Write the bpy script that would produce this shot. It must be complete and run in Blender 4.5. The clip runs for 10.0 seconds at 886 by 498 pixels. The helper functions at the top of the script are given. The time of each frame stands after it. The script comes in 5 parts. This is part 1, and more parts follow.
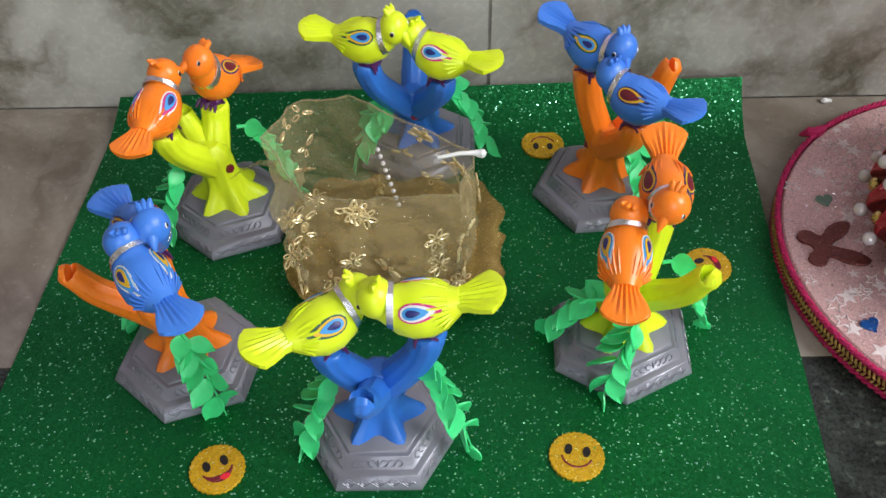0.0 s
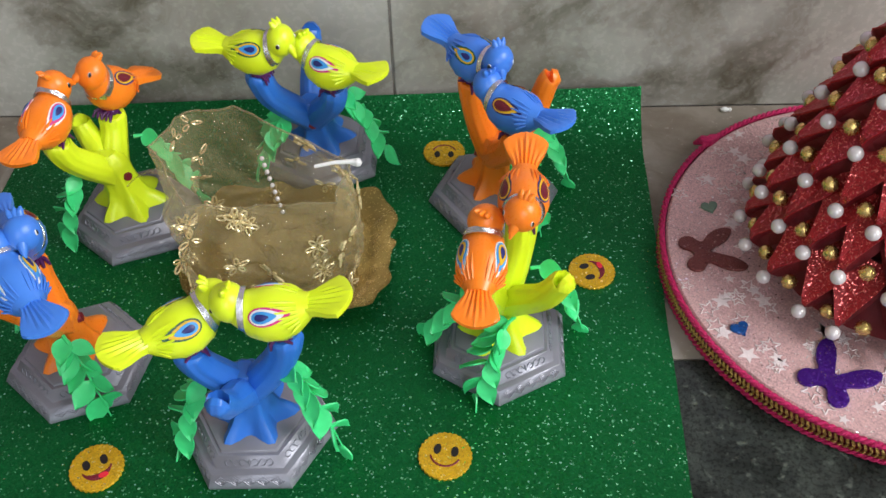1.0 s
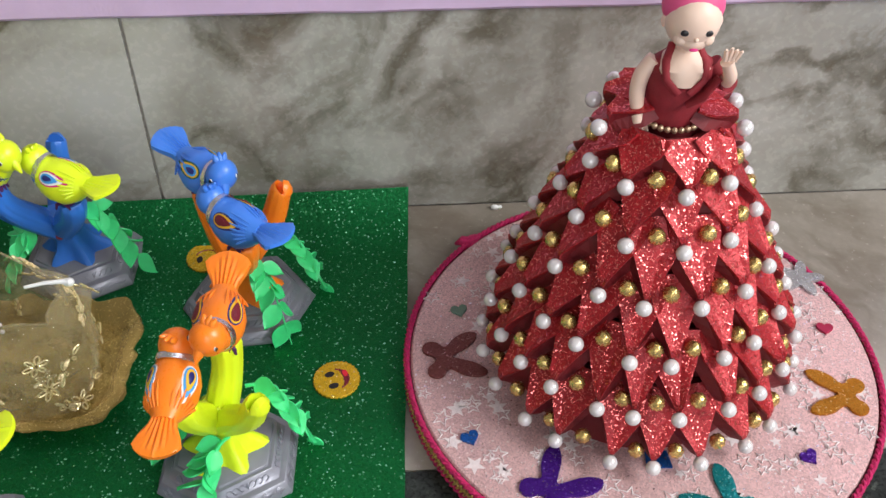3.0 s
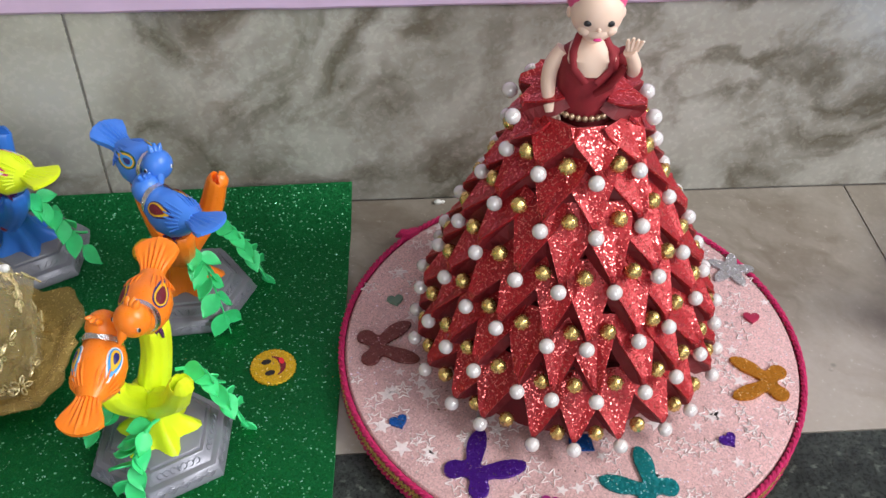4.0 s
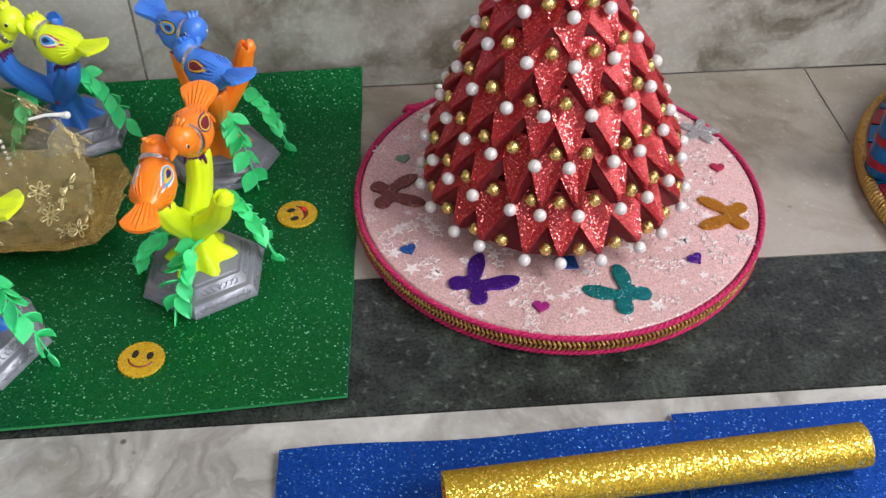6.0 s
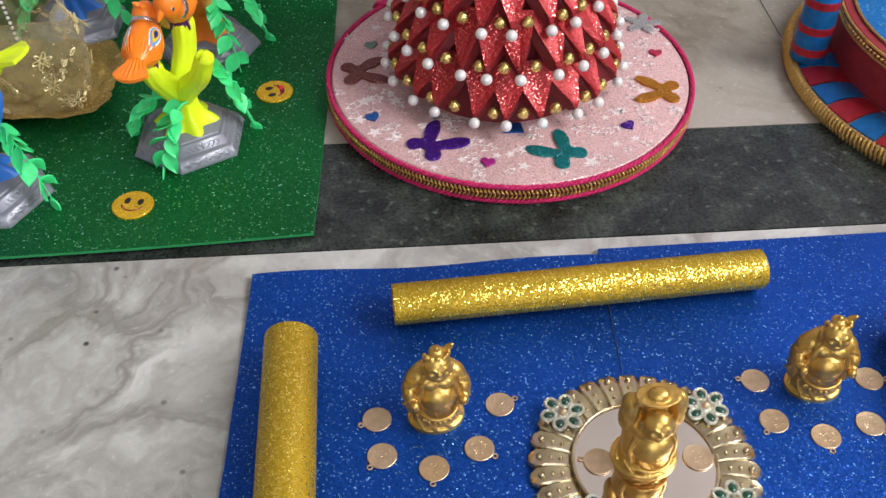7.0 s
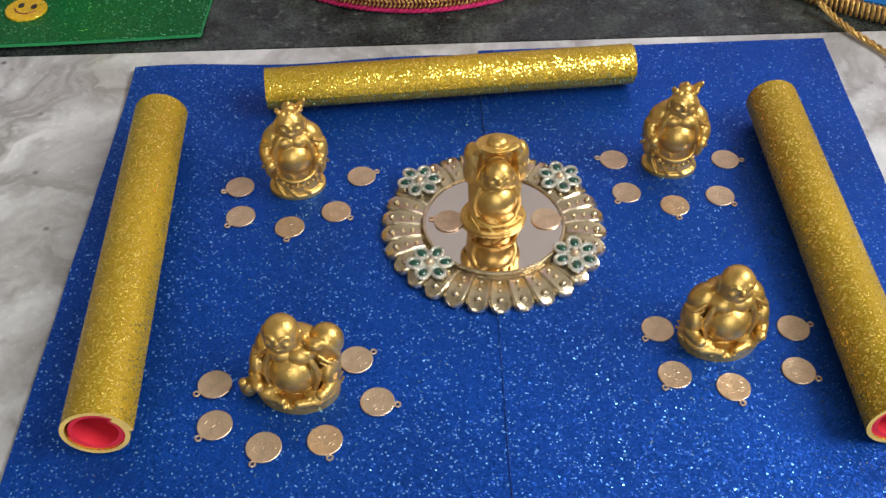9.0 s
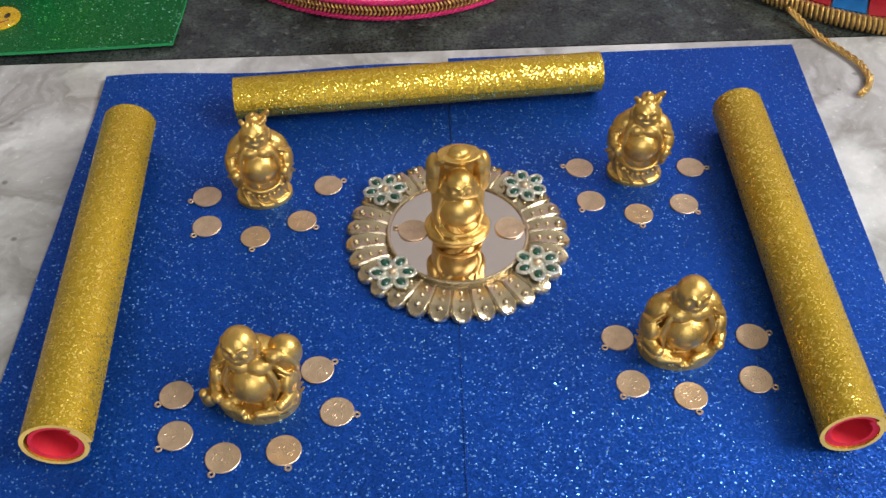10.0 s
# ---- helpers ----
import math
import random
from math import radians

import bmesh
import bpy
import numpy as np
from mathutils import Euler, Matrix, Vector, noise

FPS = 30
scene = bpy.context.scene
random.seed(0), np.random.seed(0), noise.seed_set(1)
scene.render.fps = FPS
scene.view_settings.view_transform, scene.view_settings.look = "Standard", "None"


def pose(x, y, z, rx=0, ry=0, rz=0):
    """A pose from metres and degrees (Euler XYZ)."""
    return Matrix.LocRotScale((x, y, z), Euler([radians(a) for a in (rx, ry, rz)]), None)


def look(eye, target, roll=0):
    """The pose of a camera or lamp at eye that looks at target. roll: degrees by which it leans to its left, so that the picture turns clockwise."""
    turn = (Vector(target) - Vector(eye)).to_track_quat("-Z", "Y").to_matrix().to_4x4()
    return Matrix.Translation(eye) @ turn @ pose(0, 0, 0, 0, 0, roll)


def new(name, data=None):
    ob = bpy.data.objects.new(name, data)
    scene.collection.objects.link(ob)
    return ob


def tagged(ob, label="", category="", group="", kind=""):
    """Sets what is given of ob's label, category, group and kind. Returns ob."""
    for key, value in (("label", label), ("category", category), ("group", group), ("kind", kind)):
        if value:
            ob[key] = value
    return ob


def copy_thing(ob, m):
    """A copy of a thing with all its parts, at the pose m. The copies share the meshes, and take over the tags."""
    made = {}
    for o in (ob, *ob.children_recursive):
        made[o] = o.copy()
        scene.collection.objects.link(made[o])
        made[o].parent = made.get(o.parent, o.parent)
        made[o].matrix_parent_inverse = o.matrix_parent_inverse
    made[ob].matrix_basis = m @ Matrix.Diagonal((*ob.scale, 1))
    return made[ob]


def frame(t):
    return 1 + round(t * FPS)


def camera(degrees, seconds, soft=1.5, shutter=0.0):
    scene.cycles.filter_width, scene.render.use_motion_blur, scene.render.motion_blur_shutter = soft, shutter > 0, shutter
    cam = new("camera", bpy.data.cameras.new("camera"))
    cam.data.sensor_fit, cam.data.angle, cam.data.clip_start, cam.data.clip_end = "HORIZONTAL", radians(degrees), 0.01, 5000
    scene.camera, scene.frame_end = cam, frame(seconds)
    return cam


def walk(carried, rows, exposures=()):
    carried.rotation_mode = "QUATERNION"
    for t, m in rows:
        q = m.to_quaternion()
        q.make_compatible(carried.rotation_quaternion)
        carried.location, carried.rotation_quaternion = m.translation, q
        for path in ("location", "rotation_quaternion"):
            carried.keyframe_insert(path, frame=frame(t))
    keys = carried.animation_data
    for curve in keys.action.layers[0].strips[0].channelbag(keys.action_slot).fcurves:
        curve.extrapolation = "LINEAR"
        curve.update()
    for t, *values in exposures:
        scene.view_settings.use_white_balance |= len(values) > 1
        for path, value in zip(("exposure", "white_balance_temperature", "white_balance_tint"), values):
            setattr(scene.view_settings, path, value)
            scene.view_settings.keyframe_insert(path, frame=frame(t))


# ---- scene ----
cam = camera(47.9, 10.0)
EXPO = [(0, 0.0), (10, 0.0)]
PATH = [
    (0, (0.173, 0.115, 0.406), (0.168, 1.473, -1.063), -1.0),
    (0.5, (0.201, 0.105, 0.417), (0.181, 1.466, -1.049), -1.5),
    (1, (0.236, 0.105, 0.417), (0.221, 1.468, -1.046), -1.3),
    (1.5, (0.283, 0.112, 0.412), (0.295, 1.489, -1.039), -0.7),
    (2, (0.308, 0.117, 0.418), (0.343, 1.509, -1.018), -0.4),
    (2.5, (0.329, 0.123, 0.43), (0.408, 1.55, -0.969), 0.2),
    (2.7, (0.336, 0.125, 0.433), (0.429, 1.56, -0.957), 0.4),
    (4, (0.379, 0.102, 0.435), (0.495, 1.561, -0.928), 1.1),
    (4.5, (0.391, 0.101, 0.434), (0.516, 1.565, -0.923), 1.0),
    (5, (0.399, 0.082, 0.424), (0.538, 1.548, -0.929), 1.2),
    (5.5, (0.382, 0.046, 0.419), (0.53, 1.5, -0.946), 1.0),
    (5.7, (0.37, 0.021, 0.423), (0.505, 1.48, -0.938), 0.6),
    (6.8, (0.380, -0.102, 0.419), (0.468, 1.336, -0.968), -0.4),
    (7, (0.392, -0.122, 0.416), (0.493, 1.311, -0.975), 0.0),
    (7.5, (0.414, -0.154, 0.387), (0.512, 1.272, -1.012), 0.1),
    (8, (0.43, -0.183, 0.363), (0.535, 1.223, -1.055), 0.5),
    (8.5, (0.446, -0.199, 0.349), (0.546, 1.196, -1.081), 0.6),
    (9, (0.459, -0.206, 0.355), (0.555, 1.177, -1.086), 0.6),
    (9.5, (0.467, -0.21, 0.358), (0.562, 1.173, -1.084), 0.5),
    (10, (0.477, -0.205, 0.362), (0.572, 1.173, -1.084), 0.4),
]
walk(cam, [(t, look(eye, target, roll)) for t, eye, target, roll in PATH], EXPO)

# ---- light ----
WALL_Y = 0.618
world = bpy.data.worlds.new("sky")
scene.world = world
world.use_nodes = True
wn = world.node_tree
sky = wn.nodes.new("ShaderNodeTexSky")
sky.sky_type, sky.sun_disc, sky.sun_elevation, sky.sun_rotation = "NISHITA", False, radians(35), radians(100)
wn.links.new(sky.outputs[0], wn.nodes["Background"].inputs[0])
wn.nodes["Background"].inputs[1].default_value = 0.12


def area_lamp(name, place, target, size_x, size_y, watts, colour):
    lamp = bpy.data.lights.new(name, "AREA")
    lamp.shape, lamp.size, lamp.size_y, lamp.energy, lamp.color = "RECTANGLE", size_x, size_y, watts, colour
    ob = new(name, lamp)
    ob.matrix_world = look(place, target)
    return ob


area_lamp("window_daylight", (1.93, -0.35, 1.5), (0.6, 0.1, 0.2), 1.2, 1.0, 56, (0.97, 0.985, 1.0))
# added fill lamp that brightens the near side; no source is known there
area_lamp("added_south_fill", (0.5, -2.13, 1.3), (0.4, 0.3, 0.1), 1.5, 1.5, 27, (0.93, 0.96, 1.01))


# ---- materials ----
def nodes_of(name):
    m = bpy.data.materials.new(name)
    m.use_nodes = True
    nt = m.node_tree
    return m, nt, nt.nodes["Principled BSDF"]


def node(nt, kind, **values):
    n = nt.nodes.new(kind)
    for key, value in values.items():
        n.inputs[key.replace("_", " ")].default_value = value
    return n


def coords(nt, scale=(1, 1, 1), turn=(0, 0, 0)):
    tc = nt.nodes.new("ShaderNodeTexCoord")
    mp = nt.nodes.new("ShaderNodeMapping")
    mp.inputs["Scale"].default_value = scale
    mp.inputs["Rotation"].default_value = [radians(a) for a in turn]
    nt.links.new(tc.outputs["Object"], mp.inputs[0])
    return mp.outputs[0]


def ramp(nt, source, stops):
    r = nt.nodes.new("ShaderNodeValToRGB")
    e = r.color_ramp.elements
    while len(e) < len(stops):
        e.new(0.5)
    for el, (at, c) in zip(e, stops):
        el.position = at
        el.color = (*c, 1) if len(c) == 3 else c
    nt.links.new(source, r.inputs[0])
    return r.outputs[0]


def mixed(nt, fac, a, b, mode="MIX"):
    n = nt.nodes.new("ShaderNodeMix")
    n.data_type, n.blend_type = "RGBA", mode
    for sock, v in ((n.inputs[0], fac), (n.inputs[6], a), (n.inputs[7], b)):
        if isinstance(v, (int, float)):
            sock.default_value = v
        elif isinstance(v, tuple):
            sock.default_value = (*v, 1)
        else:
            nt.links.new(v, sock)
    return n.outputs[2]


def bumped(nt, b, height, strength, distance):
    n = nt.nodes.new("ShaderNodeBump")
    n.inputs["Strength"].default_value, n.inputs["Distance"].default_value = strength, distance
    nt.links.new(height, n.inputs["Height"])
    nt.links.new(n.outputs[0], b.inputs["Normal"])
    return n


def plain(name, colour, rough=0.5, metal=0.0, vary=0.12, size=60.0, relief=0.15, coat=0.0, trans=0.0):
    """A paint, plastic or metal with slight mottling and fine relief."""
    m, nt, b = nodes_of(name)
    v = coords(nt)
    big = node(nt, "ShaderNodeTexNoise", Scale=size, Detail=4.0)
    fine = node(nt, "ShaderNodeTexNoise", Scale=size * 14, Detail=3.0)
    nt.links.new(v, big.inputs["Vector"])
    nt.links.new(v, fine.inputs["Vector"])
    lo, hi = tuple(c * (1 - vary) for c in colour), tuple(min(1, c * (1 + vary)) for c in colour)
    nt.links.new(ramp(nt, big.outputs[0], [(0.3, lo), (0.7, hi)]), b.inputs["Base Color"])
    nt.links.new(ramp(nt, fine.outputs[0], [(0.3, (rough * 0.8,) * 3), (0.7, (min(1, rough * 1.2),) * 3)]), b.inputs["Roughness"])
    bumped(nt, b, fine.outputs[0], relief, 0.0004)
    b.inputs["Metallic"].default_value = metal
    b.inputs["Coat Weight"].default_value = coat
    b.inputs["Subsurface Weight"].default_value = trans
    b.inputs["Subsurface Radius"].default_value = (0.004, 0.004, 0.004)
    b.inputs["Subsurface Scale"].default_value = 1.0
    return m


def glitter(name, colour, flake, grain=900.0, share=0.93, metal=0.72, rough=0.45, tilt=0.5):
    """Glitter foam: tiny tilted flakes over a coloured ground, some of them paler."""
    m, nt, b = nodes_of(name)
    v = coords(nt)
    cells = node(nt, "ShaderNodeTexVoronoi", Scale=grain)
    nt.links.new(v, cells.inputs["Vector"])
    sep = nt.nodes.new("ShaderNodeSeparateColor")
    nt.links.new(cells.outputs["Color"], sep.inputs[0])
    big = node(nt, "ShaderNodeTexNoise", Scale=14.0, Detail=4.0)
    nt.links.new(v, big.inputs["Vector"])
    ground = ramp(nt, big.outputs[0], [(0.3, tuple(c * 0.85 for c in colour)), (0.7, tuple(c * 1.12 for c in colour))])
    shade = ramp(nt, sep.outputs[1], [(0.0, (0.74,) * 3), (1.0, (1.26,) * 3)])
    ground = mixed(nt, 1.0, ground, shade, "MULTIPLY")
    pick = ramp(nt, sep.outputs[0], [(share, (0, 0, 0)), (min(0.999, share + 0.05), (1, 1, 1))])
    nt.links.new(mixed(nt, pick, ground, flake), b.inputs["Base Color"])
    nt.links.new(ramp(nt, pick, [(0, (metal,) * 3), (1, (0.9,) * 3)]), b.inputs["Metallic"])
    nt.links.new(ramp(nt, pick, [(0, (rough,) * 3), (1, (0.22,) * 3)]), b.inputs["Roughness"])
    off = nt.nodes.new("ShaderNodeVectorMath")
    off.operation = "SUBTRACT"
    off.inputs[1].default_value = (0.5, 0.5, 0.5)
    nt.links.new(cells.outputs["Color"], off.inputs[0])
    size = nt.nodes.new("ShaderNodeVectorMath")
    size.operation = "SCALE"
    size.inputs["Scale"].default_value = tilt
    nt.links.new(off.outputs[0], size.inputs[0])
    geo = nt.nodes.new("ShaderNodeNewGeometry")
    add = nt.nodes.new("ShaderNodeVectorMath")
    nt.links.new(geo.outputs["Normal"], add.inputs[0])
    nt.links.new(size.outputs[0], add.inputs[1])
    unit = nt.nodes.new("ShaderNodeVectorMath")
    unit.operation = "NORMALIZE"
    nt.links.new(add.outputs[0], unit.inputs[0])
    nt.links.new(unit.outputs[0], b.inputs["Normal"])
    return m


def marble(name, pale, dull, vein, scale, turn, rough, cover=0.55, specks=0.0):
    m, nt, b = nodes_of(name)
    v = coords(nt, (1, 1, 1), turn)
    warp = node(nt, "ShaderNodeTexNoise", Scale=scale * 0.7, Detail=5.0)
    nt.links.new(v, warp.inputs["Vector"])
    bent = mixed(nt, 0.12, v, warp.outputs["Color"])
    mp = nt.nodes.new("ShaderNodeMapping")
    mp.inputs["Scale"].default_value = (scale * 0.68, scale * 1.10, scale * 1.10)
    nt.links.new(bent, mp.inputs[0])
    cloud = node(nt, "ShaderNodeTexNoise", Scale=1.0, Detail=6.0, Roughness=0.6)
    nt.links.new(mp.outputs[0], cloud.inputs["Vector"])
    base = ramp(nt, cloud.outputs[0], [(0.34, pale), (cover, dull), (0.72, pale)])
    line = node(nt, "ShaderNodeTexNoise", Scale=0.8, Detail=8.0, Roughness=0.55, Distortion=0.7)
    nt.links.new(mp.outputs[0], line.inputs["Vector"])
    thin = ramp(nt, line.outputs[0], [(0.42, (0, 0, 0)), (0.475, (0.75,) * 3), (0.5, (0.95,) * 3), (0.535, (0.45,) * 3), (0.60, (0, 0, 0))])
    where = ramp(nt, cloud.outputs[0], [(0.40, (0.08,) * 3), (0.56, (1,) * 3)])
    base = mixed(nt, mixed(nt, 1.0, thin, where, "MULTIPLY"), base, vein)
    fine = node(nt, "ShaderNodeTexNoise", Scale=260.0, Detail=4.0)
    nt.links.new(v, fine.inputs["Vector"])
    base = mixed(nt, 0.28, base, ramp(nt, fine.outputs[0], [(0.3, (0.86,) * 3), (0.7, (1.1,) * 3)]), "MULTIPLY")
    if specks:
        dots = node(nt, "ShaderNodeTexVoronoi", Scale=55.0)
        nt.links.new(v, dots.inputs["Vector"])
        dot = ramp(nt, dots.outputs["Distance"], [(0.05, (1,) * 3), (0.12, (0,) * 3)])
        patch = ramp(nt, warp.outputs[0], [(0.52, (0,) * 3), (0.6, (specks,) * 3)])
        base = mixed(nt, mixed(nt, 1.0, dot, patch, "MULTIPLY"), base, (0.05, 0.05, 0.05))
    nt.links.new(base, b.inputs["Base Color"])
    nt.links.new(ramp(nt, fine.outputs[0], [(0.3, (rough * 0.7,) * 3), (0.7, (rough * 1.3,) * 3)]), b.inputs["Roughness"])
    bumped(nt, b, fine.outputs[0], 0.06, 0.0006)
    return m


def granite(name):
    m, nt, b = nodes_of(name)
    v = coords(nt)
    cloud = node(nt, "ShaderNodeTexNoise", Scale=28.0, Detail=8.0, Roughness=0.68)
    grain = node(nt, "ShaderNodeTexNoise", Scale=420.0, Detail=5.0, Roughness=0.7)
    spots = node(nt, "ShaderNodeTexVoronoi", Scale=150.0)
    for n in (cloud, grain, spots):
        nt.links.new(v, n.inputs["Vector"])
    base = ramp(nt, cloud.outputs[0], [(0.32, (0.007, 0.009, 0.008)), (0.5, (0.022, 0.026, 0.024)), (0.7, (0.055, 0.065, 0.056))])
    base = mixed(nt, 0.85, base, ramp(nt, grain.outputs[0], [(0.32, (0.45,) * 3), (0.68, (1.7, 1.75, 1.7))]), "MULTIPLY")
    fleck = node(nt, "ShaderNodeTexNoise", Scale=170.0, Detail=7.0, Roughness=0.65)
    nt.links.new(v, fleck.inputs["Vector"])
    base = mixed(nt, ramp(nt, fleck.outputs[0], [(0.57, (0,) * 3), (0.68, (0.75,) * 3)]), base, (0.125, 0.145, 0.122))
    b.inputs["Specular IOR Level"].default_value = 0.22
    base = mixed(nt, ramp(nt, spots.outputs["Distance"], [(0.08, (0.8,) * 3), (0.2, (0,) * 3)]), base, (0.012, 0.013, 0.012))
    nt.links.new(base, b.inputs["Base Color"])
    nt.links.new(ramp(nt, grain.outputs[0], [(0.3, (0.2,) * 3), (0.7, (0.38,) * 3)]), b.inputs["Roughness"])
    bumped(nt, b, grain.outputs[0], 0.08, 0.0005)
    return m


def sheer(name, colour, alpha, rough):
    m = plain(name, colour, rough, 0.0, 0.1, 40.0, 0.4)
    m.node_tree.nodes["Principled BSDF"].inputs["Alpha"].default_value = alpha
    return m


M_FLOOR = marble("white_marble", (0.57, 0.56, 0.54), (0.35, 0.34, 0.32), (0.22, 0.205, 0.185), 13.0, (0, 0, -55), 0.22, 0.53, 1.0)
M_BACK = marble("warm_marble", (0.36, 0.325, 0.28), (0.25, 0.215, 0.175), (0.19, 0.155, 0.12), 11.0, (0, 0, 32), 0.22, 0.54, 0.4)
M_WALL = marble("grey_marble", (0.475, 0.462, 0.418), (0.34, 0.322, 0.28), (0.12, 0.105, 0.075), 12.0, (0, 38, 0), 0.25, 0.55)
M_GRANITE = granite("dark_green_granite")
M_LILAC = plain("lilac_paint", (0.60, 0.44, 0.62), 0.6, 0, 0.08, 30, 0.5)
# cream kept darker than true plaster, to cut light bounced by unseen walls
M_PLASTER = plain("cream_plaster", (0.39, 0.365, 0.33), 0.8, 0, 0.06, 8, 0.3)
M_GROUT = plain("grout", (0.34, 0.31, 0.28), 0.9, 0, 0.2, 120, 0.6)
M_GREEN = glitter("green_glitter", (0.003, 0.150, 0.036), (0.30, 0.85, 0.50), 1200, 0.955)
M_GREEN_EDGE = plain("green_foam", (0.015, 0.24, 0.07), 0.7)
M_BLUE = glitter("blue_glitter", (0.002, 0.060, 0.36), (0.18, 0.44, 0.95), 1400, 0.94)
M_PALE_EDGE = plain("pale_blue_foam_edge", (0.4, 0.52, 0.78), 0.7)
M_BLUE_EDGE = plain("blue_foam", (0.08, 0.22, 0.6), 0.7)
M_GOLDFOAM = glitter("gold_glitter", (0.43, 0.275, 0.012), (0.88, 0.66, 0.14), 1600, 0.78, 0.5, 0.42, 0.5)
M_GOLDFOAM_EDGE = plain("yellow_foam", (0.75, 0.5, 0.12), 0.7)
M_REDFOAM = plain("red_foam", (0.72, 0.02, 0.04), 0.6)
M_RED = glitter("red_glitter", (0.38, 0.012, 0.018), (0.92, 0.22, 0.20), 1700, 0.84, 0.3, 0.42, 0.4)
# plain foam back, darkened past its own red so the folds look shaded
M_RED_DULL = plain("darkened_red_foam", (0.165, 0.008, 0.012), 0.55, 0, 0.15, 90, 0.4)
M_PEARL = plain("pearl", (0.70, 0.66, 0.655), 0.16, 0.15, 0.05, 90, 0.03, 0.6)
M_BEAD = plain("brass_bead", (0.78, 0.56, 0.20), 0.24, 0.85, 0.15, 300, 0.3)
M_STATUE = plain("gold_statue_paint", (0.60, 0.375, 0.10), 0.33, 0.82, 0.2, 120, 0.25)
M_COIN = plain("pinkish_brass", (0.60, 0.44, 0.29), 0.34, 0.8, 0.12, 200, 0.35)
M_GREY = plain("grey_plastic", (0.23, 0.23, 0.27), 0.36, 0.25, 0.1, 70, 0.15)
M_TWIG = plain("twig_green", (0.05, 0.70, 0.22), 0.42, 0, 0.15, 90, 0.15, 0, 0.25)
M_ORANGE = plain("orange_plastic", (1.0, 0.235, 0.016), 0.32, 0, 0.05, 60, 0.08, 0, 0.15)
M_LIME = plain("lime_plastic", (0.72, 0.88, 0.02), 0.34, 0, 0.05, 60, 0.08, 0, 0.15)
M_BIRDBLUE = plain("blue_plastic", (0.055, 0.21, 0.70), 0.36, 0, 0.05, 60, 0.08, 0, 0.1)
M_TREEBLUE = plain("deep_blue_plastic", (0.03, 0.165, 0.60), 0.36, 0, 0.06, 60, 0.1)
M_CLAW = plain("purple_paint", (0.07, 0.008, 0.085), 0.4)
M_FOIL = plain("silver_foil", (0.75, 0.76, 0.78), 0.2, 1.0, 0.15, 400, 0.4)
M_BLACK = plain("black_paint", (0.012, 0.011, 0.012), 0.4)
M_WHITE = plain("white_paint", (0.8, 0.8, 0.78), 0.4)
M_YELLOW = plain("yellow_print", (0.78, 0.46, 0.02), 0.4)
M_SKYBLUE = plain("sky_print", (0.05, 0.32, 0.72), 0.4)
M_NAVY = plain("navy_print", (0.015, 0.02, 0.16), 0.4)
M_DARKGREEN = plain("dark_green_print", (0.01, 0.09, 0.05), 0.4)
M_MAGENTA = plain("magenta_print", (0.62, 0.02, 0.2), 0.45)
M_PLUM = plain("plum_foam", (0.27, 0.008, 0.15), 0.5)
M_CRIMSON = plain("crimson_foam", (0.34, 0.008, 0.05), 0.5)
M_MAROON = plain("maroon_print", (0.16, 0.008, 0.02), 0.45)
M_BRAID = plain("crimson_braid", (0.58, 0.012, 0.12), 0.7, 0, 0.25, 700, 0.9)
M_ZIP = plain("gold_thread", (0.66, 0.42, 0.13), 0.3, 0.9, 0.3, 600, 0.7)
M_SMILE = glitter("amber_glitter", (0.62, 0.36, 0.01), (0.95, 0.75, 0.2), 1200, 0.93, 0.2)
M_PURPLE = glitter("purple_glitter", (0.075, 0.012, 0.27), (0.4, 0.25, 0.8), 1300, 0.93)
M_TEAL = glitter("teal_glitter", (0.008, 0.23, 0.25), (0.3, 0.7, 0.7), 1300, 0.93)
M_COPPER = glitter("orange_glitter", (0.48, 0.19, 0.015), (0.9, 0.55, 0.2), 1300, 0.93)
M_ROSE = glitter("rosewood_glitter", (0.19, 0.06, 0.055), (0.5, 0.3, 0.28), 1300, 0.93)
M_SILVER = glitter("silver_glitter", (0.45, 0.44, 0.45), (0.9, 0.9, 0.95), 1300, 0.85)
M_HEARTBLUE = glitter("blue_heart_glitter", (0.015, 0.12, 0.45), (0.3, 0.5, 0.9), 1300, 0.93)
M_SAGE = plain("sage_foam", (0.13, 0.20, 0.15), 0.7)
M_AQUA = glitter("aqua_glitter", (0.008, 0.22, 0.60), (0.35, 0.7, 1.0), 900, 0.93)
M_SKIN = plain("doll_vinyl", (0.80, 0.58, 0.46), 0.45, 0, 0.03, 40, 0.03, 0, 0.1)
M_TRAYGOLD = plain("gold_plastic", (0.62, 0.44, 0.14), 0.24, 0.55, 0.25, 60, 0.2)
bumped(M_TRAYGOLD.node_tree, M_TRAYGOLD.node_tree.nodes["Principled BSDF"], node(M_TRAYGOLD.node_tree, "ShaderNodeTexNoise", Scale=150.0, Detail=3.0).outputs[0], 0.9, 0.003)
M_BAG = sheer("printed_cellophane", (0.80, 0.66, 0.36), 0.33, 0.06)
bumped(M_BAG.node_tree, M_BAG.node_tree.nodes["Principled BSDF"], node(M_BAG.node_tree, "ShaderNodeTexNoise", Scale=95.0, Detail=2.0).outputs[0], 0.9, 0.004)
M_BAGPRINT = plain("gold_print", (0.86, 0.72, 0.40), 0.25, 0.45)
M_MIRROR = plain("mirror_glass", (0.76, 0.67, 0.65), 0.03, 1.0, 0.02, 20, 0.0)
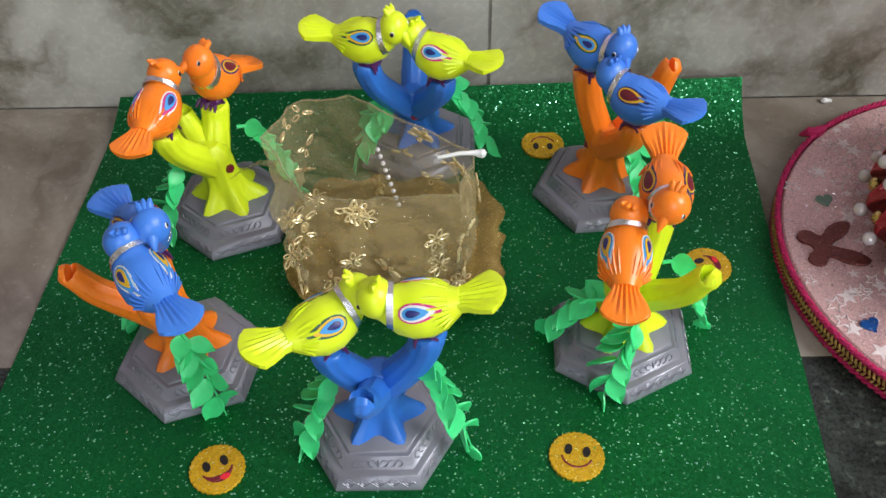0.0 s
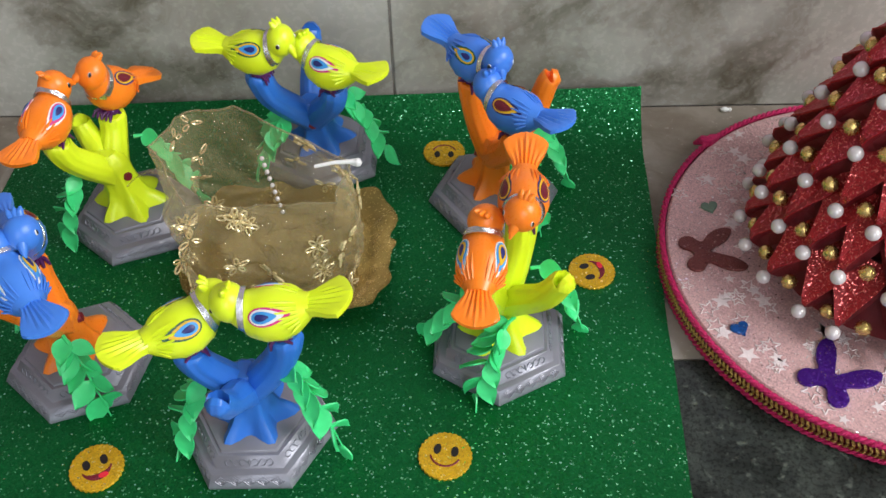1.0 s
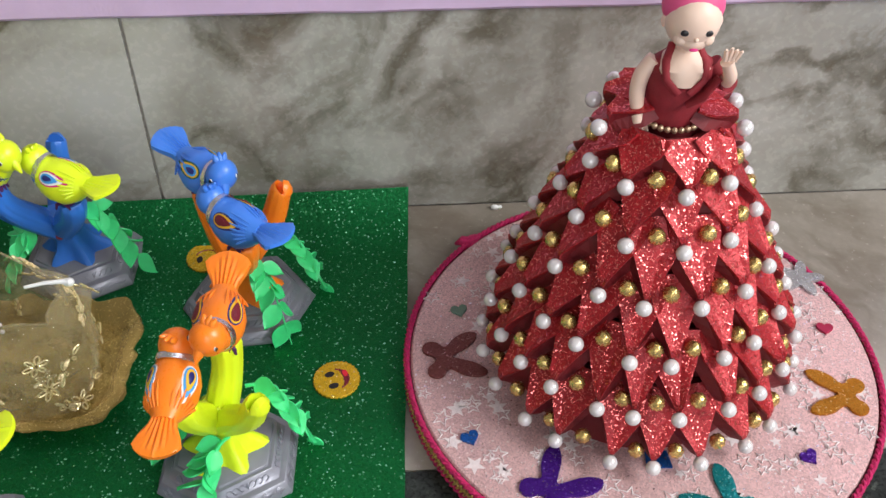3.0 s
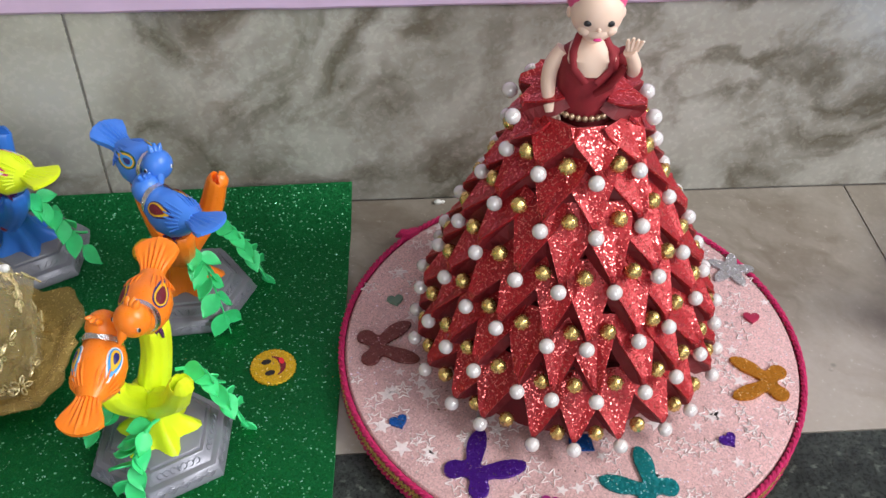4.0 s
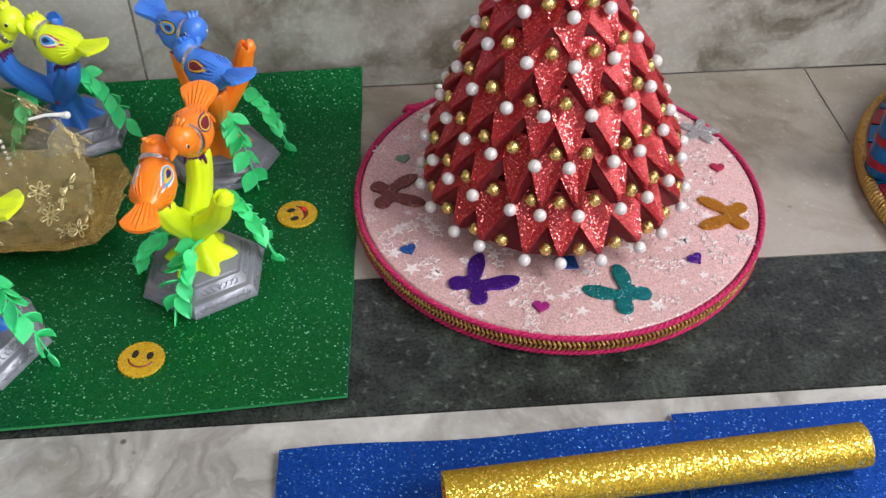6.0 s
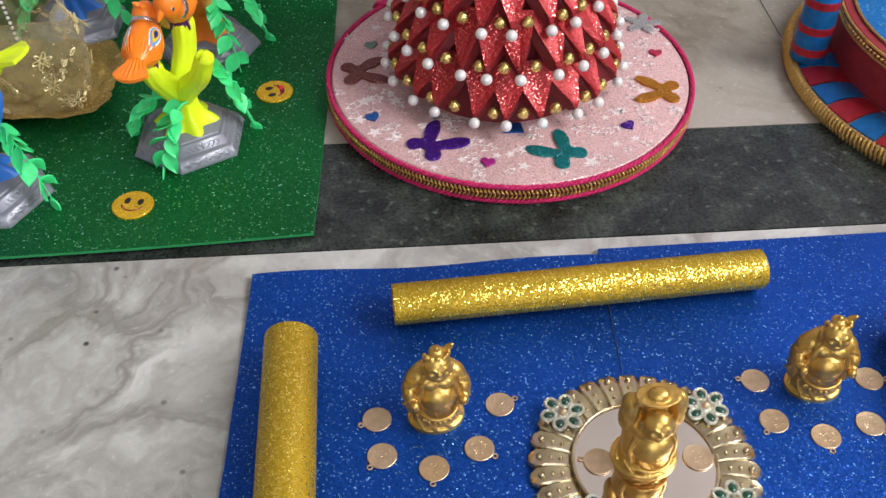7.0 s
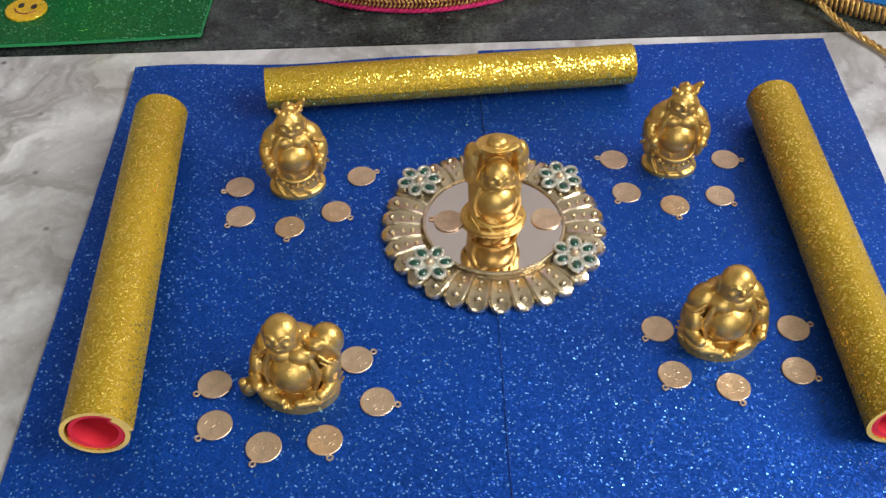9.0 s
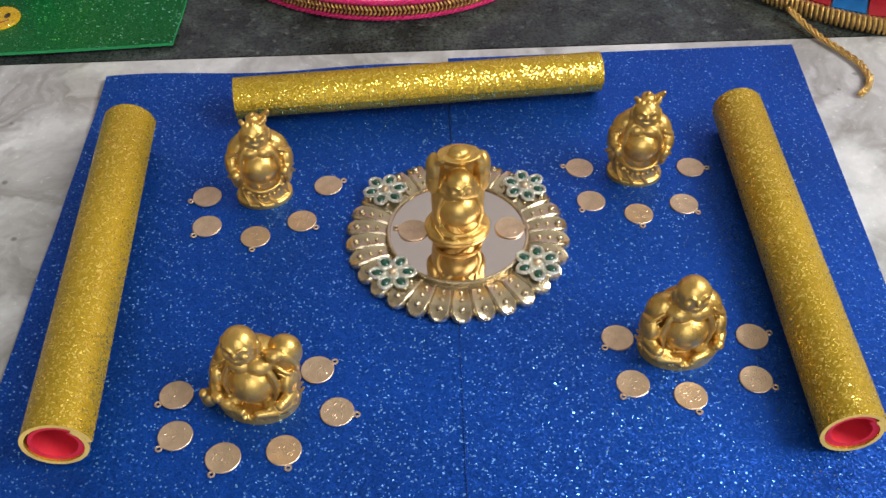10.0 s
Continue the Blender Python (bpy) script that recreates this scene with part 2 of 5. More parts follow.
M_LACE = plain("pale_gold_plastic", (0.56, 0.46, 0.30), 0.22, 0.92, 0.2, 150, 0.2)
M_EMERALD = plain("emerald_enamel", (0.002, 0.045, 0.024), 0.15, 0, 0.2, 200, 0.1, 0.6)


def star_cloth(name):
    """Pale pink glitter cloth, mottled with white."""
    m = glitter(name, (0.60, 0.375, 0.37), (0.92, 0.86, 0.86), 1200, 0.955, 0.05, 0.5, 0.25)
    return m


M_PINK = star_cloth("pink_star_cloth")


# ---- mesh helpers ----
def part(name, bm, material, parent=None, label="", smooth=True):
    bmesh.ops.recalc_face_normals(bm, faces=bm.faces)
    me = bpy.data.meshes.new(name)
    bm.to_mesh(me)
    bm.free()
    for mt in material if isinstance(material, (list, tuple)) else [material]:
        me.materials.append(mt)
    if smooth:
        me.shade_smooth()
        me.set_sharp_from_angle(angle=radians(42))
    ob = new(name, me)
    ob.parent = parent
    return tagged(ob, label)


def thing(name, label, category, m=None, group="", kind=""):
    ob = new(name)
    ob.empty_display_size = 0.01
    if m is not None:
        ob.matrix_world = m
    return tagged(ob, label, category, group, kind)


def box(bm, x0, x1, y0, y1, z0, z1, mat=0):
    v = [bm.verts.new((x, y, z)) for z in (z0, z1) for y in (y0, y1) for x in (x0, x1)]
    for f in ((0, 1, 3, 2), (4, 5, 7, 6), (0, 1, 5, 4), (2, 3, 7, 6), (0, 2, 6, 4), (1, 3, 7, 5)):
        bm.faces.new([v[i] for i in f]).material_index = mat
    return bm


def rings(bm, loops, closed=True, caps=True, mat=0):
    """Skin between rings of points of equal number."""
    made = [[bm.verts.new(p) for p in ring] for ring in loops]
    n = len(made[0])
    for a, b in zip(made, made[1:]):
        for i in range(n if closed else n - 1):
            bm.faces.new((a[i], a[(i + 1) % n], b[(i + 1) % n], b[i])).material_index = mat
    if caps:
        for ring in (made[0], made[-1]):
            bm.faces.new(ring).material_index = mat
    return made


def lathe(bm, profile, n=32, at=(0, 0, 0), wave=None, mat=0, caps=True):
    """Turn (radius, height) points round z; wave(angle, k) scales the radius."""
    loops = []
    for k, (r, z) in enumerate(profile):
        loops.append([(at[0] + r * (wave(a, k) if wave else 1) * math.cos(a), at[1] + r * (wave(a, k) if wave else 1) * math.sin(a), at[2] + z)
                      for a in (2 * math.pi * i / n for i in range(n))])
    return rings(bm, loops, True, caps, mat)


def tube(bm, points, radii, n=10, mat=0, flat=1.0, groove=None):
    """Sweep a ring along points; radii: a number or (wide, high) for each; groove: ripple of the ring."""
    pts = [Vector(p) for p in points]
    loops, side = [], None
    for i, p in enumerate(pts):
        way = (pts[min(i + 1, len(pts) - 1)] - pts[max(i - 1, 0)]).normalized()
        if side is None:
            side = way.cross(Vector((0, 0, 1)))
            if side.length < 0.2:
                side = Vector((1, 0, 0))
        side = (side - way * side.dot(way)).normalized()
        up = side.cross(way)
        w, h = radii[i] if isinstance(radii[i], (tuple, list)) else (radii[i], radii[i] * flat)
        loops.append([])
        for k in range(n):
            a = 2 * math.pi * k / n
            g = groove(a, i) if groove else 1.0
            loops[-1].append(p + side * (w * g * math.cos(a)) + up * (h * g * math.sin(a)))
    return rings(bm, loops, True, True, mat)


def bend(points, radii, k=5):
    """The same path made smooth: points in between on a rounded curve, radii between them."""
    p = [Vector(q) for q in points]
    out, thick = [], []
    for i in range(len(p) - 1):
        a, b, c, d = p[max(i - 1, 0)], p[i], p[i + 1], p[min(i + 2, len(p) - 1)]
        ra, rb = radii[i], radii[i + 1]
        for j in range(k):
            t = j / k
            out.append(0.5 * ((2 * b) + (c - a) * t + (2 * a - 5 * b + 4 * c - d) * t * t + (3 * b - a - 3 * c + d) * t ** 3))
            s = t * t * (3 - 2 * t)
            thick.append(tuple(x + (y - x) * s for x, y in zip(ra, rb)) if isinstance(ra, (tuple, list)) and isinstance(rb, (tuple, list)) else (ra if isinstance(ra, (int, float)) else ra[0]) * (1 - s) + (rb if isinstance(rb, (int, float)) else rb[0]) * s)
    return out + [p[-1]], thick + [radii[-1]]


def ball(bm, at, r, n=12, m=8, mat=0, turn=None):
    rx, ry, rz = r if isinstance(r, (tuple, list)) else (r, r, r)
    loops = []
    for j in range(1, m):
        b = math.pi * j / m
        loops.append([])
        for i in range(n):
            a = 2 * math.pi * i / n
            q = Vector((rx * math.sin(b) * math.cos(a), ry * math.sin(b) * math.sin(a), rz * math.cos(b)))
            loops[-1].append((turn @ q if turn else q) + Vector(at))
    made = rings(bm, loops, True, False, mat)
    for ring, s in ((made[0], 1), (made[-1], -1)):
        q = Vector((0, 0, s * rz))
        tip = bm.verts.new((turn @ q if turn else q) + Vector(at))
        for i in range(n):
            bm.faces.new((ring[i], ring[(i + 1) % n], tip)).material_index = mat
    return bm


def slab(bm, outline, z0, z1, mat=0, inset=0.0):
    """A flat plate over an outline of (x, y), its upper edge rounded by inset."""
    cx = sum(p[0] for p in outline) / len(outline)
    cy = sum(p[1] for p in outline) / len(outline)

    def scaled(s):
        return [(cx + (x - cx) * s, cy + (y - cy) * s) for x, y in outline]

    size = max(math.hypot(x - cx, y - cy) for x, y in outline)
    loops = [[(x, y, z0) for x, y in outline], [(x, y, z1 - inset) for x, y in outline]]
    if inset:
        loops.append([(x, y, z1) for x, y in scaled(1 - inset / size)])
    return rings(bm, loops, True, True, mat)


def frame_to(at, way, up=(0, 0, 1)):
    """Pose at a place whose x axis follows way and whose z is near up."""
    x = Vector(way).normalized()
    y = Vector(up).cross(x).normalized()
    z = x.cross(y)
    m = Matrix((x, y, z)).transposed().to_4x4()
    m.translation = at
    return m


# ---- the place ----
def structure():
    floor = thing("floor", "polished pale marble floor with a dark granite band", "floor", kind="structure")
    bm = bmesh.new()
    box(bm, -1.25, 0.6965, 0.4135, WALL_Y, -0.02, 0.0)
    part("marble_slab", bm, M_BACK, floor, "pale warm-veined marble slab", False)
    bm = bmesh.new()
    box(bm, 0.6985, 2.15, 0.4135, WALL_Y, -0.02, -0.0003)
    part("marble_slab", bm, M_BACK, floor, "brownish veined marble slab", False)
    bm = bmesh.new()
    box(bm, -1.25, 2.15, 0.3105, 0.4125, -0.02, 0.0002)
    part("granite_band", bm, M_GRANITE, floor, "dark green-black polished granite band", False)
    bm = bmesh.new()
    box(bm, -1.25, 2.15, -2.15, 0.3095, -0.02, 0.0)
    part("marble_slab", bm, M_FLOOR, floor, "white grey-veined marble slab", False)
    bm = bmesh.new()
    box(bm, -1.25, 2.15, -2.15, WALL_Y, -0.03, -0.0012)
    part("joint", bm, M_GROUT, floor, "", False)

    wall = thing("wall_north", "lilac painted wall with grey marble skirting slabs", "wall", kind="structure")
    for x0, x1 in ((-1.25, 0.2005), (0.2025, 2.15)):
        bm = bmesh.new()
        box(bm, x0, x1, WALL_Y, WALL_Y + 0.03, 0.0012, 0.1465)
        part("skirting_slab", bm, M_WALL, wall, "grey-veined polished marble slab", False)
    bm = bmesh.new()
    box(bm, -1.25, 2.15, WALL_Y + 0.002, WALL_Y + 0.02, -0.02, 0.1464)
    part("joint", bm, M_GROUT, wall, "", False)
    bm = bmesh.new()
    n = 120
    low = [(-1.25 + 3.4 * i / n, 0.1462 + 0.0006 * noise.noise((i * 0.7, 0, 0)) - 0.0006 * (i % 7 == 0)) for i in range(n + 1)]
    loops = [[(x, y, z) for x, z in low] for y in (WALL_Y + 0.05, WALL_Y - 0.002)] + [[(x, WALL_Y - 0.0035, z + 0.002) for x, z in low], [(x, WALL_Y - 0.0035, 0.34) for x, z in low], [(x, WALL_Y + 0.05, 0.34) for x, z in low]]
    rings(bm, loops, False, False)
    part("painted_plaster", bm, M_LILAC, wall, "rough lilac painted plaster", False)

    bm = bmesh.new()
    box(bm, -1.25, 2.15, WALL_Y, WALL_Y + 0.05, 0.34, 2.4)
    part("upper_plaster", bm, M_PLASTER, wall, "cream plaster above the lilac band", False)

    # walls and ceiling out of view, added to enclose and bounce the light
    def side(name, boxes):
        bm = bmesh.new()
        for b in boxes:
            box(bm, *b)
        tagged(part(name, bm, M_PLASTER, None, "unseen plain cream wall, added to enclose the room", False), "", "wall", "", "structure")

    side("unseen_wall_east", [(1.95, 2.1, -2.15, -1.1, -0.001, 2.4), (1.95, 2.1, 0.4, 0.6145, -0.001, 2.4), (1.95, 2.1, -1.1, 0.4, -0.001, 0.9), (1.95, 2.1, -1.1, 0.4, 2.1, 2.4)])
    side("unseen_wall_west", [(-1.4, -1.25, -2.3, 0.8, -0.03, 2.4)])
    # gap left in this added wall for the south fill lamp
    side("unseen_wall_south", [(-1.25, -0.25, -2.3, -2.15, -0.03, 2.4), (1.25, 2.15, -2.3, -2.15, -0.03, 2.4), (-0.25, 1.25, -2.3, -2.15, 2.05, 2.4)])
    bm = bmesh.new()
    box(bm, -1.4, 2.3, -2.3, 0.8, 2.4, 2.5)
    tagged(part("ceiling", bm, M_PLASTER, None, "unseen plain ceiling, added to enclose the room", False), "", "ceiling", "", "structure")
    bm = bmesh.new()
    ball(bm, (0.4155, 0.6125, 0.0015), (0.003, 0.002, 0.0018), 7, 5)
    ball(bm, (0.419, 0.613, 0.001), (0.0015, 0.0015, 0.0014), 6, 4)
    tagged(part("paper_scrap", bm, M_WHITE, None, "tiny crumpled cream scrap on the marble floor"), "", "scrap")


structure()


# ---- foam sheets and rolls ----
def bent_sheet(name, label, category, corners, lift, mats, nx=40, ny=30, thick=0.002):
    """A foam sheet over four corners (near left, near right, far right, far left), bent up by lift(u, v)."""
    bm = bmesh.new()
    a, b, c, d = (Vector((*p, 0)) for p in corners)
    grid = []
    for j in range(ny + 1):
        v = j / ny
        row = []
        for i in range(nx + 1):
            u = i / nx
            p = (a * (1 - u) + b * u) * (1 - v) + (d * (1 - u) + c * u) * v
            dz, dy = lift(u, v)
            row.append(bm.verts.new((p.x + 0.0006 * noise.noise((v * 9, u * 9, 3)), p.y + dy, thick + 0.0004 + dz)))
        grid.append(row)
    under = [[bm.verts.new(v.co - Vector((0, 0, thick))) for v in row] for row in grid]
    for j in range(ny):
        for i in range(nx):
            bm.faces.new((grid[j][i], grid[j][i + 1], grid[j + 1][i + 1], grid[j + 1][i]))
            bm.faces.new((under[j][i], under[j + 1][i], under[j + 1][i + 1], under[j][i + 1]))
    rim = [(0, i) for i in range(nx)] + [(j, nx) for j in range(ny)] + [(ny, i) for i in range(nx, 0, -1)] + [(j, 0) for j in range(ny, 0, -1)]
    for (a1, b1), (a2, b2) in zip(rim, rim[1:] + rim[:1]):
        bm.faces.new((grid[a1][b1], under[a1][b1], under[a2][b2], grid[a2][b2])).material_index = 1
    return tagged(part(name, bm, mats), label, category)


def green_lift(u, v):
    back = max(0.0, (v - 0.86) / 0.14)
    front = max(0.0, (0.1 - v) / 0.1)
    return 0.019 * back ** 1.6 * (0.55 + 0.45 * u) + 0.004 * front * (0.4 + 0.6 * math.sin(3.1 * u) ** 2), -0.004 * back ** 3 + 0.0012 * math.sin(7 * u) * front


def blue_lift(u, v):
    wave = 0.0022 * max(0, (v - 0.9) / 0.1) * (0.5 + 0.5 * math.sin(9 * u + 1))
    return wave + 0.0003 * math.sin(12 * u) * math.sin(10 * v) ** 2, 0.0015 * math.sin(8 * u) * max(0, v - 0.8) * 3


bent_sheet("green_foam_sheet", "green glitter craft foam sheet curling up at the wall", "foam sheet", [(-0.053, 0.302), (0.345, 0.321), (0.359, 0.6165), (-0.03, 0.6165)], green_lift, [M_GREEN, M_GREEN_EDGE])
bent_sheet("blue_foam_sheet", "blue glitter craft foam sheet lying on the floor", "foam sheet", [(0.2965, -0.03), (0.5005, -0.03), (0.5135, 0.292), (0.3105, 0.289)], blue_lift, [M_BLUE, M_BLUE_EDGE])
bent_sheet("blue_foam_sheet", "blue glitter craft foam sheet lying on the floor", "foam sheet", [(0.5004, -0.03), (0.7030, -0.03), (0.7285, 0.3005), (0.5138, 0.297)], lambda u, v: (0.0007 * (1 - u), 0), [M_BLUE, M_PALE_EDGE])


def foam_roll(a, b, ra, rb):
    """A rolled gold glitter foam sheet from a to b, with red foam rolled inside it."""
    z = 0.0026
    a, b = Vector((a[0], a[1], z + ra)), Vector((b[0], b[1], z + rb))
    roll = thing("foam_roll", "rolled gold glitter foam with red foam inside", "foam roll", frame_to(a, b - a), "gold foam rolls")
    length = (b - a).length

    def shell(name, outer, wall, turns, mats, x0, x1):
        bm = bmesh.new()
        n = int(40 * turns)
        inner, out = [], []
        for i in range(n + 1):
            ang = 2 * math.pi * turns * i / n + 2.3
            s = outer - wall * 1.02 * (turns - turns * i / n)
            inner.append((math.cos(ang) * (s - wall), math.sin(ang) * (s - wall)))
            out.append((math.cos(ang) * s, math.sin(ang) * s))
        loop = out + inner[::-1]
        grow = rb / ra
        xs = [x0, x0 + 0.0006, *[x0 + (x1 - x0) * k / 8 for k in range(1, 8)], x1 - 0.0006, x1]
        made = [[bm.verts.new((x, p * (1 + (grow - 1) * x / length), q * (1 + (grow - 1) * x / length))) for p, q in loop] for x in xs]
        m = len(loop)
        for r, t in zip(made, made[1:]):
            for i in range(m):
                bm.faces.new((r[i], r[(i + 1) % m], t[(i + 1) % m], t[i]))
        for r in (made[0], made[-1]):
            for i in range(n):
                bm.faces.new((r[i], r[i + 1], r[m - 2 - i], r[m - 1 - i])).material_index = 1
        return part(name, bm, mats, roll)

    shell("gold_sheet", ra, 0.0019, 1.12, [M_GOLDFOAM, M_GOLDFOAM_EDGE], 0, length)
    shell("red_lining", ra - 0.0024, 0.0016, 1.6, [M_REDFOAM, M_REDFOAM], 0.001, length - 0.0012)
    return roll


foam_roll((0.391, 0.2485), (0.599, 0.2615), 0.0126, 0.0126)
foam_roll((0.3376, 0.0235), (0.3362, 0.2265), 0.0150, 0.0146)
foam_roll((0.6600, 0.010), (0.6690, 0.2225), 0.0144, 0.0142)


# ---- coins ----
def coin_mesh():
    bm = bmesh.new()
    lathe(bm, [(0.0070, 0), (0.0074, 0.0002), (0.0074, 0.0007), (0.0071, 0.0009), (0.0066, 0.0008), (0.0001, 0.00082)], 36)
    for k in range(13):
        a, r = k * 2.4 + 0.7 * math.sin(k * 1.9), 0.0048 * math.sqrt((k + 0.5) / 13)
        ball(bm, (r * math.cos(a), r * math.sin(a), 0.00078), (0.0012, 0.0004, 0.00016), 6, 4, 0, Matrix.Rotation(a * 1.7, 3, "Z"))
    ring = [(0.0087 + 0.0012 * math.cos(t), 0.0012 * math.sin(t), 0.0005) for t in (2 * math.pi * i / 12 for i in range(13))]
    tube(bm, ring, [0.00048] * 13, 6)
    return bm


COINS = [(0.380, 0.182, 200), (0.382, 0.160, 225), (0.407, 0.151, 262), (0.430, 0.161, -35), (0.443, 0.187, 22),
         (0.578, 0.193, 168), (0.580, 0.167, 228), (0.603, 0.156, 272), (0.628, 0.162, -48), (0.638, 0.190, -5),
         (0.379, 0.056, 212), (0.381, 0.035, 225), (0.402, 0.023, 242), (0.427, 0.025, 284), (0.449, 0.043, -12),
         (0.440, 0.066, 28), (0.577, 0.076, 218), (0.579, 0.050, 230), (0.603, 0.042, 282), (0.634, 0.049, -32), (0.639, 0.073, 12)]
coin = tagged(part("coin", coin_mesh(), M_COIN, None, "small pinkish brass charm coin lying on blue foam"), "", "coin", "charm coins")
coin.matrix_world = pose(COINS[0][0], COINS[0][1], 0.0027, 0, 0, COINS[0][2])
for k, (x, y, a) in enumerate(COINS[1:]):
    copy_thing(coin, pose(x, y, 0.0027, 0.6 * math.sin(k), 0.6 * math.cos(k), a))
for x, y, a in ((0.4862, 0.1462, 165), (0.5345, 0.1452, 0)):
    tagged(copy_thing(coin, pose(x, y, 0.0075, 0, 0, a)), "small pinkish brass charm coin lying on the round mirror")


# ---- mirror tray ----
def mirror_tray(cx, cy):
    tray = thing("mirror_tray", "round mirror plate with pale gold petal rim", "decorative plate", pose(cx, cy, 0.0026, 0, 0, 4))
    bm = bmesh.new()
    lathe(bm, [(0.050, 0), (0.0525, 0.001), (0.0520, 0.0028), (0.035, 0.0030), (0.0346, 0.0046), (0.001, 0.0046)], 64, (0, 0, 0), lambda a, k: 1 + (0.02 * math.cos(30 * a) if k < 3 else 0))
    part("plate", bm, M_LACE, tray)
    bm = bmesh.new()
    lathe(bm, [(0.0338, 0.0044), (0.0338, 0.0048), (0.001, 0.0048)], 64)
    part("mirror", bm, M_MIRROR, tray, "round mirror glass")
    bm = bmesh.new()
    tube(bm, [(0.0346 * math.cos(t), 0.0346 * math.sin(t), 0.0052) for t in (2 * math.pi * i / 64 for i in range(65))], [0.0009] * 65, 8)
    part("mirror_rim", bm, M_LACE, tray)
    bm = bmesh.new()
    loops = []
    for x, w, h in ((0.0355, 0.0036, 0.0032), (0.040, 0.0042, 0.0046), (0.047, 0.0050, 0.0050), (0.0525, 0.0052, 0.0042), (0.0552, 0.0036, 0.0026), (0.0562, 0.0014, 0.0014)):
        loops.append([(x, -w, 0.0008), (x, -w, h - 0.0004), (x, -w * 0.8, h + 0.0004), (x, -w * 0.35, h), (x, w * 0.35, h), (x, w * 0.8, h + 0.0004), (x, w, h - 0.0004), (x, w, 0.0008)])
    rings(bm, loops)
    for x, r in ((0.0405, 0.0010), (0.0455, 0.0011), (0.0510, 0.0017)):
        ball(bm, (x, 0, 0.0050 if x < 0.05 else 0.0046), r, 8, 5)
    petal = part("petal", bm, M_LACE, tray)
    for k in range(1, 30):
        o = new("petal", petal.data)
        o.parent, o.matrix_basis = tray, pose(0, 0, 0, 0, 0, k * 12)
    for k, (x, y) in enumerate(((0.473, 0.175), (0.5455, 0.174), (0.4752, 0.117), (0.545, 0.119))):
        f = part("jewelled_flower", flower_setting(), M_SILVERWORK, tray, "silver flower set with green enamel")
        f.matrix_basis = pose(0, 0, 0, 0, 0, -4) @ pose(x - cx, y - cy, 0.0058, 0, 0, 10 + 25 * k)
        for i in range(6):
            a = math.pi / 3 * i
            bm = bmesh.new()
            ball(bm, (0.0073 * math.cos(a), 0.0073 * math.sin(a), 0.0014), (0.0027, 0.0020, 0.0010), 10, 6, 0, Matrix.Rotation(a, 3, "Z"))
            part("green_stone", bm, M_EMERALD, f)
        bm = bmesh.new()
        ball(bm, (0, 0, 0.0016), 0.0021, 10, 7)
        part("centre_bead", bm, M_COIN, f)


M_SILVERWORK = plain("antique_silver", (0.66, 0.66, 0.56), 0.28, 0.9, 0.2, 400, 0.6)


def flower_setting():
    bm = bmesh.new()
    for i in range(6):
        a = math.pi / 3 * i
        c = Vector((0.0073 * math.cos(a), 0.0073 * math.sin(a), 0.0008))
        pts = []
        for t in (2 * math.pi * j / 16 for j in range(17)):
            q = Matrix.Rotation(a, 3, "Z") @ Vector((0.0036 * math.cos(t), 0.0030 * math.sin(t), 0.0004))
            pts.append(c + q)
        tube(bm, pts, [0.0009] * 17, 6)
        ball(bm, c, (0.0034, 0.0029, 0.0006), 10, 4, 0, Matrix.Rotation(a, 3, "Z"))
    ball(bm, (0, 0, 0.0006), (0.0034, 0.0034, 0.0009), 12, 5)
    return bm


mirror_tray(0.5085, 0.1445)


# ---- gold figurines ----
def figurine(name, label, shapes, m, wide=0.88, voxel=0.00036):
    bm = bmesh.new()
    for kind, *v in shapes:
        if kind == "ball":
            ball(bm, v[0], v[1], 40, 28, 0, Euler([radians(a) for a in v[2]]).to_matrix() if len(v) > 2 else None)
        else:
            tube(bm, *bend(v[0], v[1]), 28)
            for at, r in ((v[0][0], v[1][0]), (v[0][-1], v[1][-1])):
                if not isinstance(r, tuple):
                    ball(bm, at, r, 20, 14)
    ob = tagged(part(name, bm, M_STATUE), label, "figurine", "gold figurines")
    r = ob.modifiers.new("merge", "REMESH")
    r.mode, r.voxel_size, r.use_smooth_shade = "VOXEL", voxel, True
    s = ob.modifiers.new("soften", "SMOOTH")
    s.factor, s.iterations = 0.5, 3
    ob.matrix_world = m @ Matrix.Diagonal((wide, wide, 0.93, 1))
    return ob


def head(z, y=-0.001, r=0.0072, lean=0.0):
    h = [("ball", (lean, y, z), (r, r * 0.95, r * 1.06)), ("ball", (lean, y - r * 0.16, z - r * 0.45), (r * 0.96, r * 0.80, r * 0.58)),
         ("ball", (lean, y - r * 0.96, z + r * 0.06), (r * 0.16, r * 0.18, r * 0.24)), ("ball", (lean, y - r * 0.66, z - r * 0.66), (r * 0.40, r * 0.28, r * 0.22)),
         ("tube", [(lean + r * 0.40 * u, y - r * (0.95 - 0.13 * abs(u)), z - r * (0.40 - 0.18 * u * u)) for u in (-1, -0.5, 0, 0.5, 1)], [r * 0.07] * 5)]
    for s in (-1, 1):
        h += [("ball", (lean + s * r * 1.0, y + r * 0.1, z - r * 0.30), (r * 0.18, r * 0.26, r * 0.58)), ("ball", (lean + s * r * 0.46, y - r * 0.76, z - r * 0.08), (r * 0.27, r * 0.18, r * 0.22)),
              ("tube", [(lean + s * r * 0.18, y - r * 0.93, z + r * 0.36), (lean + s * r * 0.42, y - r * 0.80, z + r * 0.47), (lean + s * r * 0.66, y - r * 0.66, z + r * 0.32)], [r * 0.08] * 3)]
    return h


